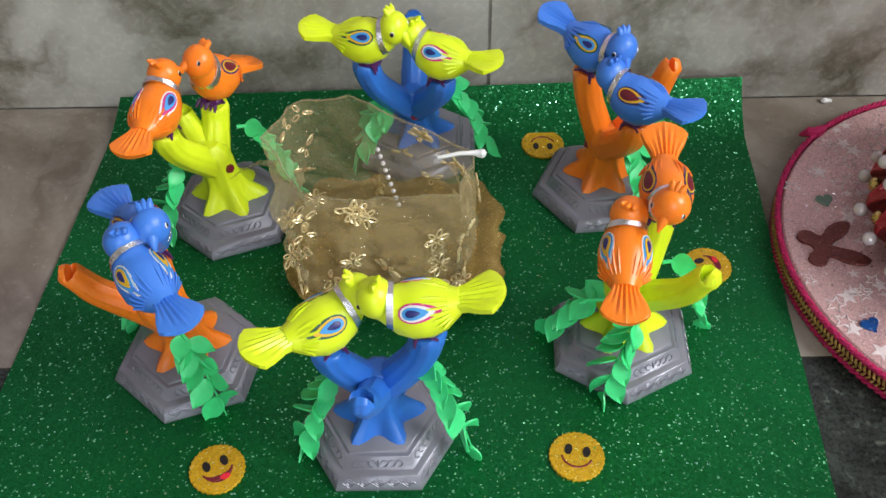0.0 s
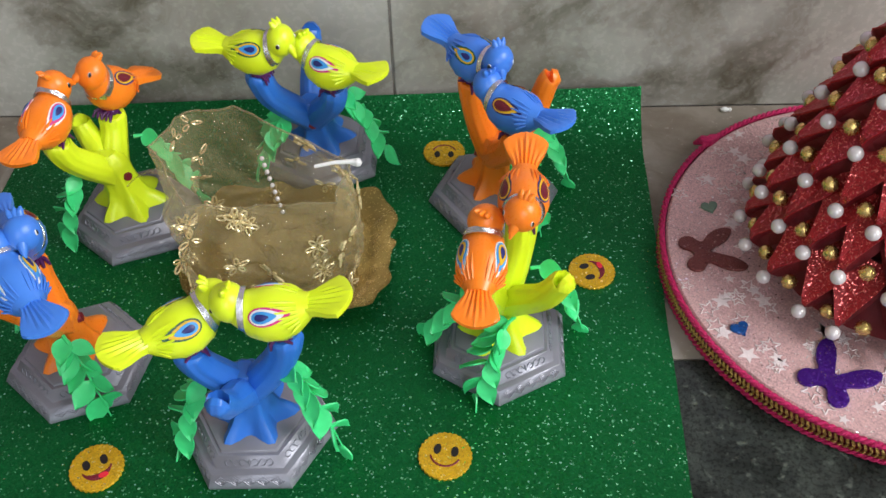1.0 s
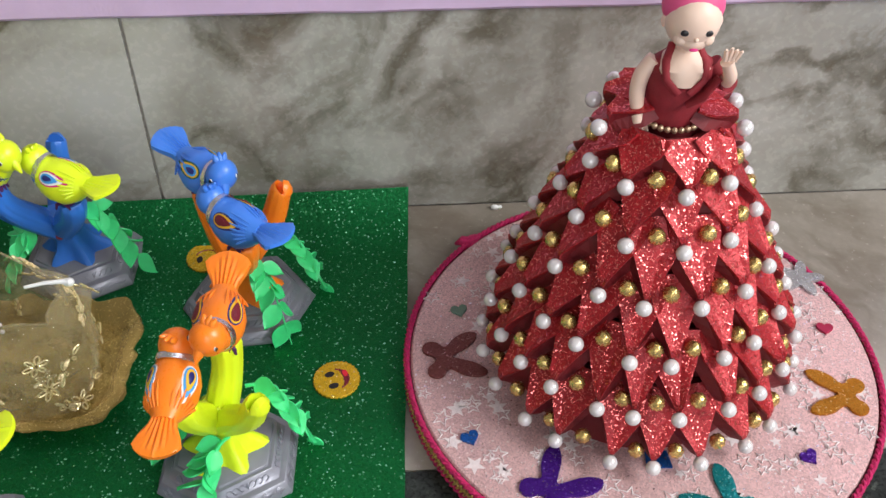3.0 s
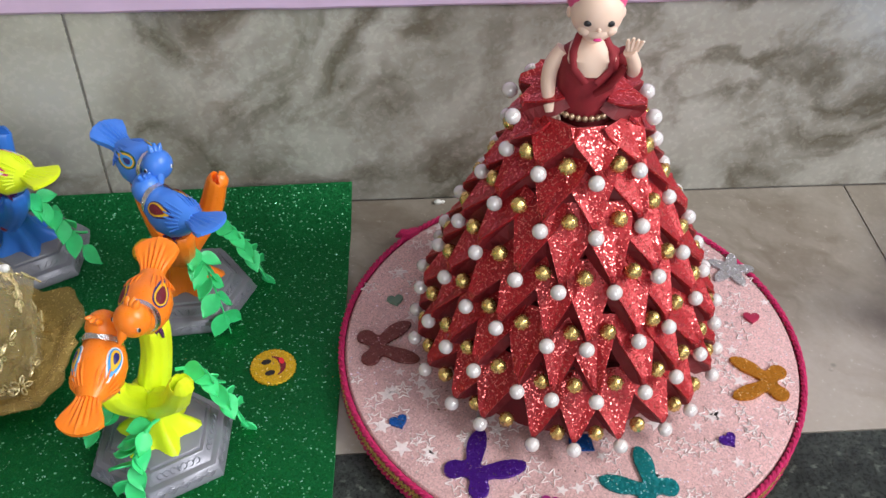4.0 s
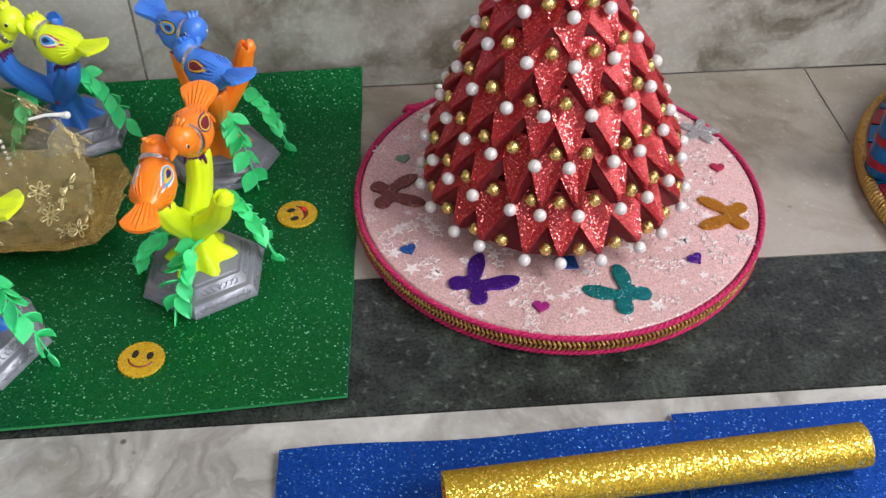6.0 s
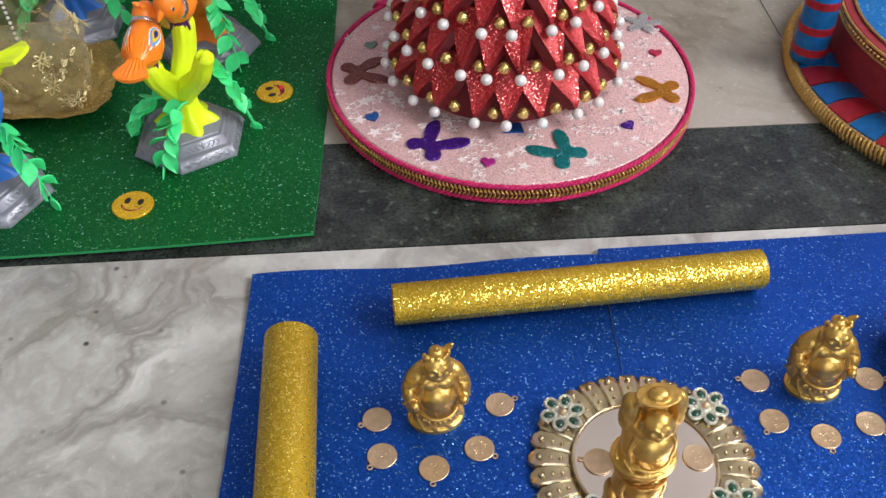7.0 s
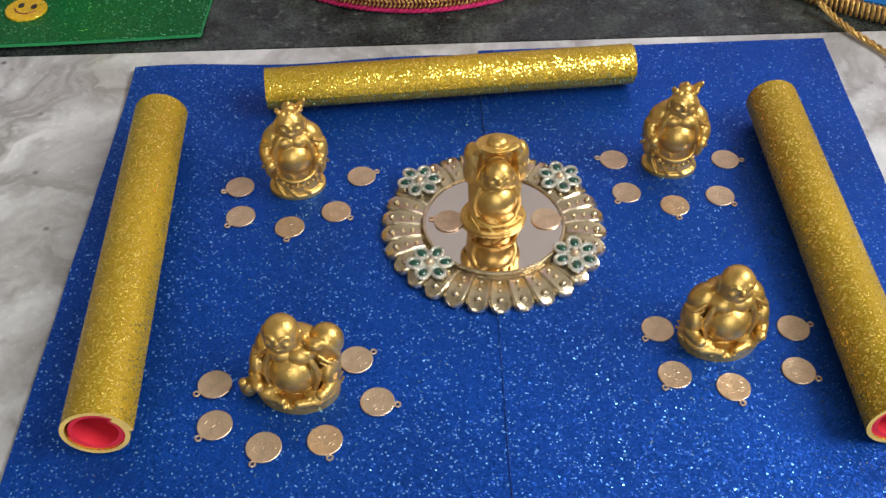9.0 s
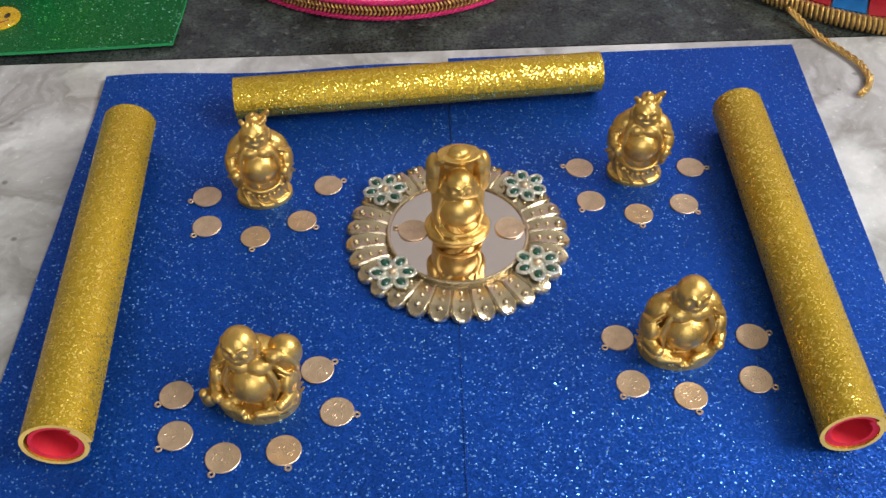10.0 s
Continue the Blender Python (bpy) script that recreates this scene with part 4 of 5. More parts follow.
def bird_body():
    bm = bmesh.new()
    wave = lambda a, i: 1 + 0.018 * math.sin(11 * a + i)
    tube(bm, [(0.0165, 0, 0.0205), (0.0130, 0, 0.0180), (0.0085, 0, 0.0148), (0.0030, 0, 0.0128), (-0.0040, 0, 0.0120), (-0.0105, 0, 0.0122), (-0.0165, 0, 0.0130), (-0.0205, 0, 0.0138)],
         [(0.0070, 0.0070), (0.0083, 0.0082), (0.0105, 0.0108), (0.0120, 0.0122), (0.0120, 0.0118), (0.0102, 0.0095), (0.0072, 0.0062), (0.0052, 0.0040)], 22, 0, 1, wave)
    loops = []
    n = 14
    for x, w, th in ((-0.0170, 0.0052, 0.0036), (-0.0225, 0.0062, 0.0030), (-0.0290, 0.0092, 0.0024), (-0.0345, 0.0108, 0.0021), (-0.0370, 0.0094, 0.0014)):
        top = [(x - 0.0045 * (1 - (2 * i / n - 1) ** 2) * (x < -0.028), -w + 2 * w * i / n, 0.0138 - 0.10 * (x + 0.017) + th * (0.78 + 0.32 * (i % 2)) * (1 - 0.45 * abs(2 * i / n - 1))) for i in range(n + 1)]
        low = [(p[0], p[1], 0.0138 - 0.10 * (x + 0.017) - th * 0.7) for p in top[::-1]]
        loops.append(top + low)
    rings(bm, loops)
    for k in range(7):
        for s in (-1, 1):
            a = 0.35 + 0.22 * k
            tube(bm, [(-0.003 - 0.0013 * k, s * 0.0117 * math.sin(a), 0.0122 + 0.0116 * math.cos(a)), (-0.0095 - 0.0004 * k, s * 0.0106 * math.sin(a), 0.0122 + 0.0098 * math.cos(a)), (-0.0150, s * 0.0080 * math.sin(a), 0.0126 + 0.0066 * math.cos(a))], [0.0004, 0.0007, 0.0004], 5)
    return bm


def bird_toy(label, tree_mat, bird_mat, prints, spec):
    """spec: base place and turn; level bird and pitched bird (x, y, z, heading, pitch); stub; twig starts with their ways."""
    (x, y, turn), level, pitched, stub, twigs = spec
    toy = thing("bird_toy", label, "toy", pose(x, y, 0.0025), "pairs of birds on trees")
    base = toy_base(toy)
    base.matrix_basis = pose(0, 0, 0, 0, 0, turn)
    away = math.degrees(math.atan2(-stub[1], -stub[0]))
    toy_tree(toy, tree_mat, (level[:3], pitched[:3]), stub, away)
    size = Matrix.Diagonal((0.86, 0.97, 1.02, 1))
    for (bx, by, bz, heading, pitch), eye, turn_head in ((level, prints[0], -24), (pitched, prints[1], -24)):
        bird(toy, pose(bx, by, bz, 0, 0, heading) @ pose(0, 0, 0, 0, -pitch, 0) @ size, bird_mat, eye, turn_head)
    for k, (start, way, drop) in enumerate(twigs):
        twig(toy, start, way, drop, 3 + 5 * k)
    return toy


def place_toys():
    eye_a = (M_DARKGREEN, M_YELLOW, M_SKYBLUE, M_NAVY)
    eye_b = (M_MAGENTA, M_WHITE, M_SKYBLUE, M_NAVY)
    eye_c = (M_NAVY, M_YELLOW, M_MAROON, M_MAROON)
    eye_d = (M_WHITE, M_SKYBLUE, M_YELLOW, M_NAVY)
    eye_e = (M_WHITE, M_MAGENTA, M_SKYBLUE, M_NAVY)
    lime = "lime-yellow birds on a blue tree over a grey base"
    orange = "orange birds on a lime-yellow tree over a grey base"
    blue = "blue birds on an orange tree over a grey base"
    bird_toy(lime, M_TREEBLUE, M_LIME, (eye_b, eye_a), ((0.1415, 0.3735, 0), (0.0240, -0.0075, 0.0850, -180, -14), (-0.0180, -0.0085, 0.0765, 30, -2), (-0.0030, -0.0330, 0.0700),
             [((-0.010, -0.002, 0.050), (-0.75, -0.30, 0), 0.058), ((0.016, -0.004, 0.060), (0.60, -0.25, 0), 0.066)]))
    bird_toy(lime, M_TREEBLUE, M_LIME, (eye_a, eye_b), ((0.158, 0.573, -32), (-0.0257, -0.0250, 0.0836, -12, -3), (0.0148, -0.0260, 0.0730, 154, -5), (-0.0010, 0.0183, 0.0800),
             [((0.012, -0.014, 0.060), (0.85, -0.10, 0), 0.050), ((-0.010, -0.012, 0.045), (-0.6, -0.3, 0), 0.040)]))
    bird_toy(orange, M_LIME, M_ORANGE, (eye_c, eye_d), ((0.2605, 0.4225, 27.5), (0.0088, 0.0057, 0.0889, -95, -10), (-0.0105, -0.0190, 0.0739, 83, 8), (0.0255, -0.0280, 0.0810),
             [((0.006, -0.014, 0.040), (-0.45, -0.50, 0), 0.046), ((0.014, 0.004, 0.055), (0.55, 0.10, 0), 0.062), ((-0.008, -0.004, 0.036), (-0.7, 0.2, 0), 0.034)]))
    bird_toy(orange, M_LIME, M_ORANGE, (eye_c, eye_e), ((0.0525, 0.5195, 80), (-0.0015, 0.0140, 0.0700, 245, 24), (-0.0202, -0.0205, 0.0785, 77, 3), (-0.0190, 0.0120, 0.0640),
             [((-0.012, -0.008, 0.048), (-0.65, -0.35, 0), 0.060), ((0.010, 0.006, 0.058), (0.6, 0.1, 0), 0.062)]))
    bird_toy(blue, M_ORANGE, M_BIRDBLUE, (eye_a, eye_c), ((0.262, 0.533, 5), (-0.0134, 0.0030, 0.0865, -45, -10), (0.0085, -0.0310, 0.0775, 142, -8), (0.0285, -0.0030, 0.0900),
             [((0.008, -0.012, 0.052), (0.30, -0.35, 0), 0.066), ((0.016, 0.004, 0.050), (0.6, 0.1, 0), 0.056)]))
    bird_toy(blue, M_ORANGE, M_BIRDBLUE, (eye_c, eye_d), ((0.0460, 0.4150, 78.5), (-0.0040, 0.0012, 0.0785, -48, 8), (0.0010, -0.0250, 0.0780, 130, 4), (-0.0400, -0.0070, 0.0740),
             [((0.002, -0.012, 0.040), (0.45, -0.50, 0), 0.052), ((-0.008, 0.006, 0.050), (-0.55, 0.30, 0), 0.054)]))


place_toys()


# ---- gold tray and cellophane bag ----
def gold_tray(cx, cy):
    tray = thing("gold_tray", "gold plastic tray with a wavy embossed rim", "tray", pose(cx, cy, 0.0024, 0, 0, -3))
    bm = bmesh.new()

    def loop(sx, sy, z, ripple):
        out = []
        for i in range(96):
            a = 2 * math.pi * i / 96
            c, s = math.cos(a), math.sin(a)
            k = (abs(c) ** 4.5 + abs(s) ** 4.5) ** (-1 / 4.5) * (1 + 1.1 * ripple * (math.cos(14 * a) + 0.5 * math.sin(22 * a)))
            out.append((sx * k * c, sy * k * s, z + ripple * 0.06 * math.cos(14 * a)))
        return out

    rings(bm, [loop(0.044, 0.034, 0, 0), loop(0.047, 0.037, 0.002, 0.006), loop(0.056, 0.046, 0.009, 0.022), loop(0.0575, 0.0475, 0.0098, 0.026), loop(0.0565, 0.0465, 0.0105, 0.026), loop(0.050, 0.040, 0.0075, 0.015), loop(0.045, 0.035, 0.0028, 0.005), loop(0.043, 0.033, 0.0022, 0), loop(0.02, 0.015, 0.0024, 0)])
    body = part("tray_body", bm, M_TRAYGOLD, tray)
    bm = bmesh.new()
    rng = random.Random(5)
    for k in range(40):
        x, y = rng.uniform(-0.040, 0.040), rng.uniform(-0.030, 0.030)
        a = rng.uniform(0, 3)
        for s in (-1, 0, 1):
            ball(bm, (x + 0.004 * s * math.cos(a), y + 0.004 * s * math.sin(a), 0.0024), (0.0030, 0.0012, 0.0013), 8, 5, 0, Matrix.Rotation(a + 0.7 * s, 3, "Z"))
    part("embossing", bm, M_TRAYGOLD, body)


gold_tray(0.1465, 0.4875)


def cellophane_bag():
    bag = thing("cellophane_bag", "clear crumpled gold-printed cellophane bag standing open in the tray", "gift bag")
    low = [(0.098, 0.452), (0.135, 0.449), (0.178, 0.454), (0.186, 0.478), (0.178, 0.512), (0.138, 0.518), (0.098, 0.514), (0.090, 0.482)]
    mid = [(0.100, 0.452, 0.040), (0.137, 0.446, 0.042), (0.180, 0.452, 0.040), (0.190, 0.474, 0.042), (0.180, 0.512, 0.044), (0.138, 0.521, 0.044), (0.098, 0.516, 0.042), (0.086, 0.484, 0.042)]
    top = [(0.106, 0.455, 0.074), (0.140, 0.458, 0.071), (0.180, 0.455, 0.076), (0.187, 0.470, 0.088), (0.160, 0.482, 0.096), (0.126, 0.508, 0.094), (0.098, 0.508, 0.090), (0.083, 0.492, 0.082)]
    bm = bmesh.new()
    n, rows = 110, 22

    def spin(ring, f):
        m = len(ring)
        f *= m
        i, t = int(f) % m, f - int(f)
        t = t * t * (3 - 2 * t) * 0.4 + t * 0.6
        return Vector(ring[i]) * (1 - t) + Vector(ring[(i + 1) % m]) * t

    loops = []
    for j in range(rows + 1):
        v = j / rows
        loops.append([])
        for i in range(n):
            f = i / n
            a, b, c = spin([(*p, 0.0065) for p in low], f), spin(mid, f), spin(top, f)
            p = a * (1 - 2 * v) + b * 2 * v if v < 0.5 else b * (2 - 2 * v) + c * (2 * v - 1)
            k = 0.0052 * math.sin(math.pi * min(1, v * 1.4)) + 0.0022
            loops[-1].append(p + Vector((noise.noise((f * 19, v * 5, 1)) + 0.5 * noise.noise((f * 42, v * 11, 3)), noise.noise((f * 19, v * 5, 5)) + 0.5 * noise.noise((f * 42, v * 11, 8)), 0.9 * noise.noise((f * 14, v * 3, 9)))) * k)
    rings(bm, loops, True, False)
    body = part("cellophane", bm, M_BAG, bag, "", False)
    tie = bmesh.new()
    tube(tie, [(0.170, 0.468, 0.088), (0.180, 0.468, 0.0905), (0.187, 0.470, 0.089), (0.190, 0.470, 0.0885)], [0.0009, 0.0010, 0.0012, 0.0021], 8)
    ball(tie, (0.191, 0.470, 0.0885), 0.0023, 8, 6)
    part("drawstring", tie, M_WHITE, bag, "cream drawstring end")
    for k in range(9):
        bm = bmesh.new()
        ball(bm, Vector((0.1400, 0.4880, 0.0760)).lerp(Vector((0.1500, 0.4690, 0.0560)), k / 8), 0.0013, 8, 6)
        part("bead", bm, M_PEARL, bag, "tiny white bead of a string")
    bm = bmesh.new()
    tube(bm, [(0.0600, 0.5030, 0.0440), (0.0680, 0.4960, 0.0560), (0.0780, 0.4930, 0.0640), (0.0880, 0.4900, 0.0660)], [(0.0010, 0.0004), (0.0018, 0.0004), (0.0024, 0.0005), (0.0040, 0.0005)], 8)
    part("ribbon", bm, M_BAG, bag, "crumpled cellophane ribbon end")
    lip = bmesh.new()
    tube(lip, [loops[-1][i % n] for i in range(n + 1)], [0.0006] * (n + 1), 5)
    part("hem", lip, M_BAG, bag)
    prints = bmesh.new()
    rng = random.Random(11)
    for k in range(44):
        i, j = rng.randrange(n), rng.randrange(2, rows - 1)
        p = loops[j][i]
        ux = (loops[j][(i + 1) % n] - loops[j][i - 1]).normalized()
        uz = (loops[j + 1][i] - loops[j - 1][i]).normalized()
        out = ux.cross(uz).normalized()
        petals = rng.choice((3, 5, 6))
        for q in range(petals):
            a = 2 * math.pi * q / petals + k
            way = ux * math.cos(a) + uz * math.sin(a)
            across = out.cross(way)
            ring = [p + out * 0.0006 + way * (0.0040 + 0.0026 * math.cos(t)) + across * (0.0012 * math.sin(t)) for t in (2 * math.pi * w / 8 for w in range(9))]
            tube(prints, ring, [0.00055] * 9, 4)
    tagged(part("flower_print", prints, M_BAGPRINT, body, "gold printed flower outlines"), kind="stuff")


cellophane_bag()


# ---- smiley stickers ----
def smiley(x, y, turn, tongue, label):
    s = thing("smiley_sticker", label, "sticker", pose(x, y, 0.0026, 0, 0, turn), "smiley stickers")
    bm = bmesh.new()
    slab(bm, [((0.0125 + 0.0005 * (i % 2)) * math.cos(2 * math.pi * i / 60), (0.0125 + 0.0005 * (i % 2)) * math.sin(2 * math.pi * i / 60)) for i in range(60)], 0, 0.0013, 0, 0.0002)
    part("disc", bm, M_SMILE, s)
    for e in (-1, 1):
        bm = bmesh.new()
        slab(bm, [(e * 0.0042 + 0.0018 * math.cos(t), 0.0028 + 0.0028 * math.sin(t)) for t in (2 * math.pi * i / 18 for i in range(18))], 0.0012, 0.0016)
        part("eye", bm, M_BLACK, s)
    if tongue:
        bm = bmesh.new()
        half = [-1.15 + 2.3 * i / 14 for i in range(15)]
        slab(bm, [(0.0074 * math.sin(t), 0.0010 - 0.0082 * math.cos(t)) for t in half] + [(0.0066 * math.sin(t), -0.0006 - 0.0032 * math.cos(t)) for t in half[::-1]], 0.0012, 0.00145)
        part("open_mouth", bm, M_MAROON, s, "dark open mouth")
    bm = bmesh.new()
    tube(bm, [(0.0072 * math.sin(t), 0.001 - 0.0068 * math.cos(t), 0.0014) for t in (-1.25 + 2.5 * i / 12 for i in range(13))], [(0.0005, 0.0003)] * 13, 6)
    part("mouth", bm, M_MAROON, s)
    if tongue:
        bm = bmesh.new()
        slab(bm, [(0.0022 + 0.0024 * math.cos(t), -0.0055 + 0.0014 * math.sin(t)) for t in (2 * math.pi * i / 14 for i in range(14))], 0.0012, 0.0017)
        part("tongue", bm, M_REDFOAM, s)


smiley(0.067, 0.352, 25, True, "amber glitter smiley sticker with open mouth on green foam")
smiley(0.232, 0.356, -12, False, "amber glitter smiley sticker with broad smile on green foam")
smiley(0.233, 0.573, 178, False, "amber glitter smiley sticker with black eyes on green foam")
smiley(0.314, 0.472, 108, True, "amber glitter smiley sticker with red tongue on green foam")


# ---- round pink board ----
BOARD = (0.4810, 0.4715, 0.1280, 0.0140)


def round_board():
    cx, cy, r, top = BOARD
    board = thing("round_board", "round pink glitter-cloth board edged with crimson braid", "display board", pose(cx, cy, 0.0003))
    bm = bmesh.new()
    lathe(bm, [(r - 0.004, 0), (r - 0.002, 0.001), (r - 0.002, top - 0.001), (r - 0.003, top), (r * 0.5, top), (0.001, top)], 96)
    part("cloth_top", bm, M_PINK, board, "pale pink glitter cloth with white stars")
    for name, z, rad in (("upper_braid", top - 0.0005, 0.0019), ("lower_braid", 0.0022, 0.0016)):
        bm = bmesh.new()
        n = 360
        for s in (0, math.pi):
            tube(bm, [((r + 0.0004 + 0.0008 * math.cos(t * 110 + s)) * math.cos(t), (r + 0.0004 + 0.0008 * math.cos(t * 110 + s)) * math.sin(t), z + 0.0008 * math.sin(t * 110 + s)) for t in (2 * math.pi * i / (n * 3) for i in range(n * 3 + 1))], [rad * 0.62] * (n * 3 + 1), 5)
        if z > 0.01:
            tube(bm, [((r + 0.0005) * math.cos(t), (r + 0.0005) * math.sin(t), z) for t in (2.25, 2.28, 2.31)] + [((r + 0.004) * math.cos(2.33), (r + 0.004) * math.sin(2.33), z + 0.001), ((r + 0.008) * math.cos(2.34), (r + 0.008) * math.sin(2.34), z - 0.003)], [0.002, 0.0035, 0.004, 0.003, 0.001], 8)
        part(name, bm, M_BRAID, board, "crimson twisted braid")
    bm = bmesh.new()
    lathe(bm, [(r - 0.0015, 0.0032), (r - 0.0002, 0.0032), (r - 0.0002, top - 0.0022), (r - 0.0015, top - 0.0022)], 96)
    part("ribbon", bm, M_MAROON, board, "dark ribbon behind the gold teeth")
    bm = bmesh.new()
    for k in range(300):
        a = 2 * math.pi * k / 300
        m = Matrix.Rotation(a, 4, "Z")
        for s in (-1, 1):
            pts = [m @ Vector((r + 0.0003, -0.0009, 0.0075 + s * 0.0034)), m @ Vector((r + 0.0014, 0.0, 0.0075 + s * 0.0018)), m @ Vector((r + 0.0010, 0.0009, 0.0075 + s * 0.0004))]
            tube(bm, pts, [0.0006, 0.0008, 0.0006], 5)
    tagged(part("gold_zip_teeth", bm, M_ZIP, board, "gold zip-like metallic trim"), kind="stuff")
    rng = random.Random(4)
    bm = bmesh.new()
    for k in range(190):
        rad, a = r * math.sqrt(rng.uniform(0.28, 0.92)), rng.uniform(0, 2 * math.pi)
        size, t0 = rng.uniform(0.0030, 0.0058), rng.uniform(0, 6)
        x, y = rad * math.cos(a), rad * math.sin(a)
        pts = [(x + size * (1 if i % 2 == 0 else 0.42) * math.cos(t0 + math.pi * i / 5), y + size * (1 if i % 2 == 0 else 0.42) * math.sin(t0 + math.pi * i / 5), top + 0.00025) for i in range(11)]
        if k % 3:
            tube(bm, pts, [(0.00045, 0.0003)] * 11, 4)
        else:
            slab(bm, [(p[0], p[1]) for p in pts[:10]], top - 0.0002, top + 0.0002)
    tagged(part("star_print", bm, M_STARS, board, "white glitter stars printed on pink cloth"), kind="stuff")


M_STARS = plain("white_star_print", (0.74, 0.64, 0.64), 0.55, 0, 0.12, 400, 0.4)
round_board()


def butterfly(x, y, turn, size, mat, label):
    half = [(0.16, 0.02), (0.40, 0.14), (0.78, 0.34), (1.04, 0.66), (0.92, 0.80), (0.62, 0.80), (0.30, 0.64), (0.06, 0.38), (-0.06, 0.38), (-0.22, 0.62), (-0.46, 0.66), (-0.66, 0.48), (-0.62, 0.24), (-0.34, 0.08)]
    half = [(px, py + 0.02) for px, py in half]
    outline = half + [(px, -py) for px, py in half[::-1]]
    smooth = []
    n = len(outline)
    for i in range(n):
        p, q = outline[i], outline[(i + 1) % n]
        smooth += [(0.75 * p[0] + 0.25 * q[0], 0.75 * p[1] + 0.25 * q[1]), (0.25 * p[0] + 0.75 * q[0], 0.25 * p[1] + 0.75 * q[1])]
    bm = bmesh.new()
    slab(bm, [(size * px, size * py) for px, py in smooth], 0, 0.0016, 0, 0.0003)
    ob = tagged(part("butterfly_cutout", bm, mat), label, "foam cutout", "butterfly cutouts")
    ob.matrix_world = pose(x, y, BOARD[3] + 0.0005, 0, 0, turn)


butterfly(0.421, 0.389, 42, 0.0203, M_PURPLE, "purple glitter foam butterfly glued on the pink board")
butterfly(0.504, 0.3745, 128, 0.0193, M_TEAL, "teal glitter foam butterfly glued on the pink board")
butterfly(0.583, 0.437, 168, 0.0185, M_COPPER, "orange glitter foam butterfly glued on the pink board")
butterfly(0.375, 0.474, 8, 0.0193, M_ROSE, "dull rosewood foam butterfly glued on the pink board")


def cutout_flower(x, y, size):
    bm = bmesh.new()
    slab(bm, [(size * (0.72 + 0.28 * math.cos(5 * t)) * math.cos(t), size * (0.72 + 0.28 * math.cos(5 * t)) * math.sin(t)) for t in (2 * math.pi * i / 60 for i in range(60))], 0, 0.0016, 0, 0.0003)
    ob = tagged(part("flower_cutout", bm, M_SILVER), "silver glitter foam flower glued on the pink board", "foam cutout")
    ob.matrix_world = pose(x, y, BOARD[3] + 0.0005)


cutout_flower(0.588, 0.524, 0.0145)


def heart(x, y, turn, mat, label):
    bm = bmesh.new()
    pts = []
    for i in range(28):
        t = 2 * math.pi * i / 28
        pts.append((0.00030 * 16 * math.sin(t) ** 3, 0.00030 * (13 * math.cos(t) - 5 * math.cos(2 * t) - 2 * math.cos(3 * t) - math.cos(4 * t))))
    slab(bm, pts, 0, 0.0016, 0, 0.0002)
    ob = tagged(part("heart_cutout", bm, mat), label, "foam cutout", "heart cutouts")
    ob.matrix_world = pose(x, y, BOARD[3] + 0.0005, 0, 0, turn)


heart(0.384, 0.509, 10, M_SAGE, "grey-green foam heart glued on the pink board")
heart(0.383, 0.421, 20, M_HEARTBLUE, "blue glitter foam heart glued on the pink board")
heart(0.455, 0.368, -15, M_PLUM, "magenta foam heart glued on the pink board")
heart(0.552, 0.400, 25, M_PURPLE, "purple glitter foam heart glued on the pink board")
heart(0.589, 0.484, -10, M_CRIMSON, "crimson foam heart glued on the pink board")


# ---- gown of foam petals, and the doll in it ----
GOWN = (0.4780, 0.4735)
# radius, height, number, length, angle of one petal
ROWS_OF_PETALS = [(0.0275, 0.175, 10, 0.017, -21), (0.0300, 0.157, 9, 0.0205, -88), (0.0395, 0.133, 11, 0.033, -89), (0.0518, 0.1095, 15, 0.036, -80), (0.0620, 0.083, 19, 0.037, -91), (0.0725, 0.057, 23, 0.037, -87), (0.0775, 0.0255, 22, 0.035, -95)]


def petal_mesh(length, width, k):
    """A folded foam petal: flat glittered front that narrows to the tip, between two dull steep folds in darkened red;
    tip at the origin, x towards the root.
    """
    bm = bmesh.new()
    loops = []
    rng = random.Random(k)
    sway, twist = rng.uniform(-0.16, 0.16), rng.uniform(-0.22, 0.10)
    for t in (0.0, 0.05, 0.14, 0.28, 0.44, 0.62, 0.80, 1.0):
        w = width * (0.10 + 0.90 * min(1.0, t / 0.55) ** 0.85)
        f = width * (0.035 + 0.92 * min(1.0, t / 0.70) ** 1.05)
        h = 0.0088 * (0.45 + 0.55 * min(1.0, t / 0.10)) * (1 - 0.62 * t)
        x, y0, lean = t * length, sway * width * math.sin(2.6 * t), twist * h
        dish = 0.0009 * math.sin(math.pi * min(1.0, t))
        loops.append([(x, y0 - w, -0.0030), (x, y0 - f * 0.72, h * 0.30), (x, y0 - f - 0.0001, h - 0.0011 - lean), (x, y0 - f, h - lean), (x, y0 - f * 0.90, h - 0.0001 - lean), (x, y0 - f * 0.3, h - dish), (x, y0 + f * 0.3, h - dish), (x, y0 + f * 0.90, h - 0.0001 + lean), (x, y0 + f, h + lean), (x, y0 + f + 0.0001, h - 0.0011 + lean), (x, y0 + f * 0.72, h * 0.30), (x, y0 + w, -0.0030)])
    rings(bm, loops)
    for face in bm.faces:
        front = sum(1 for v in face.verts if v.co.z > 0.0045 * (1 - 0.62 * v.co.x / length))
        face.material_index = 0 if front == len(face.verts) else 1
    return bm


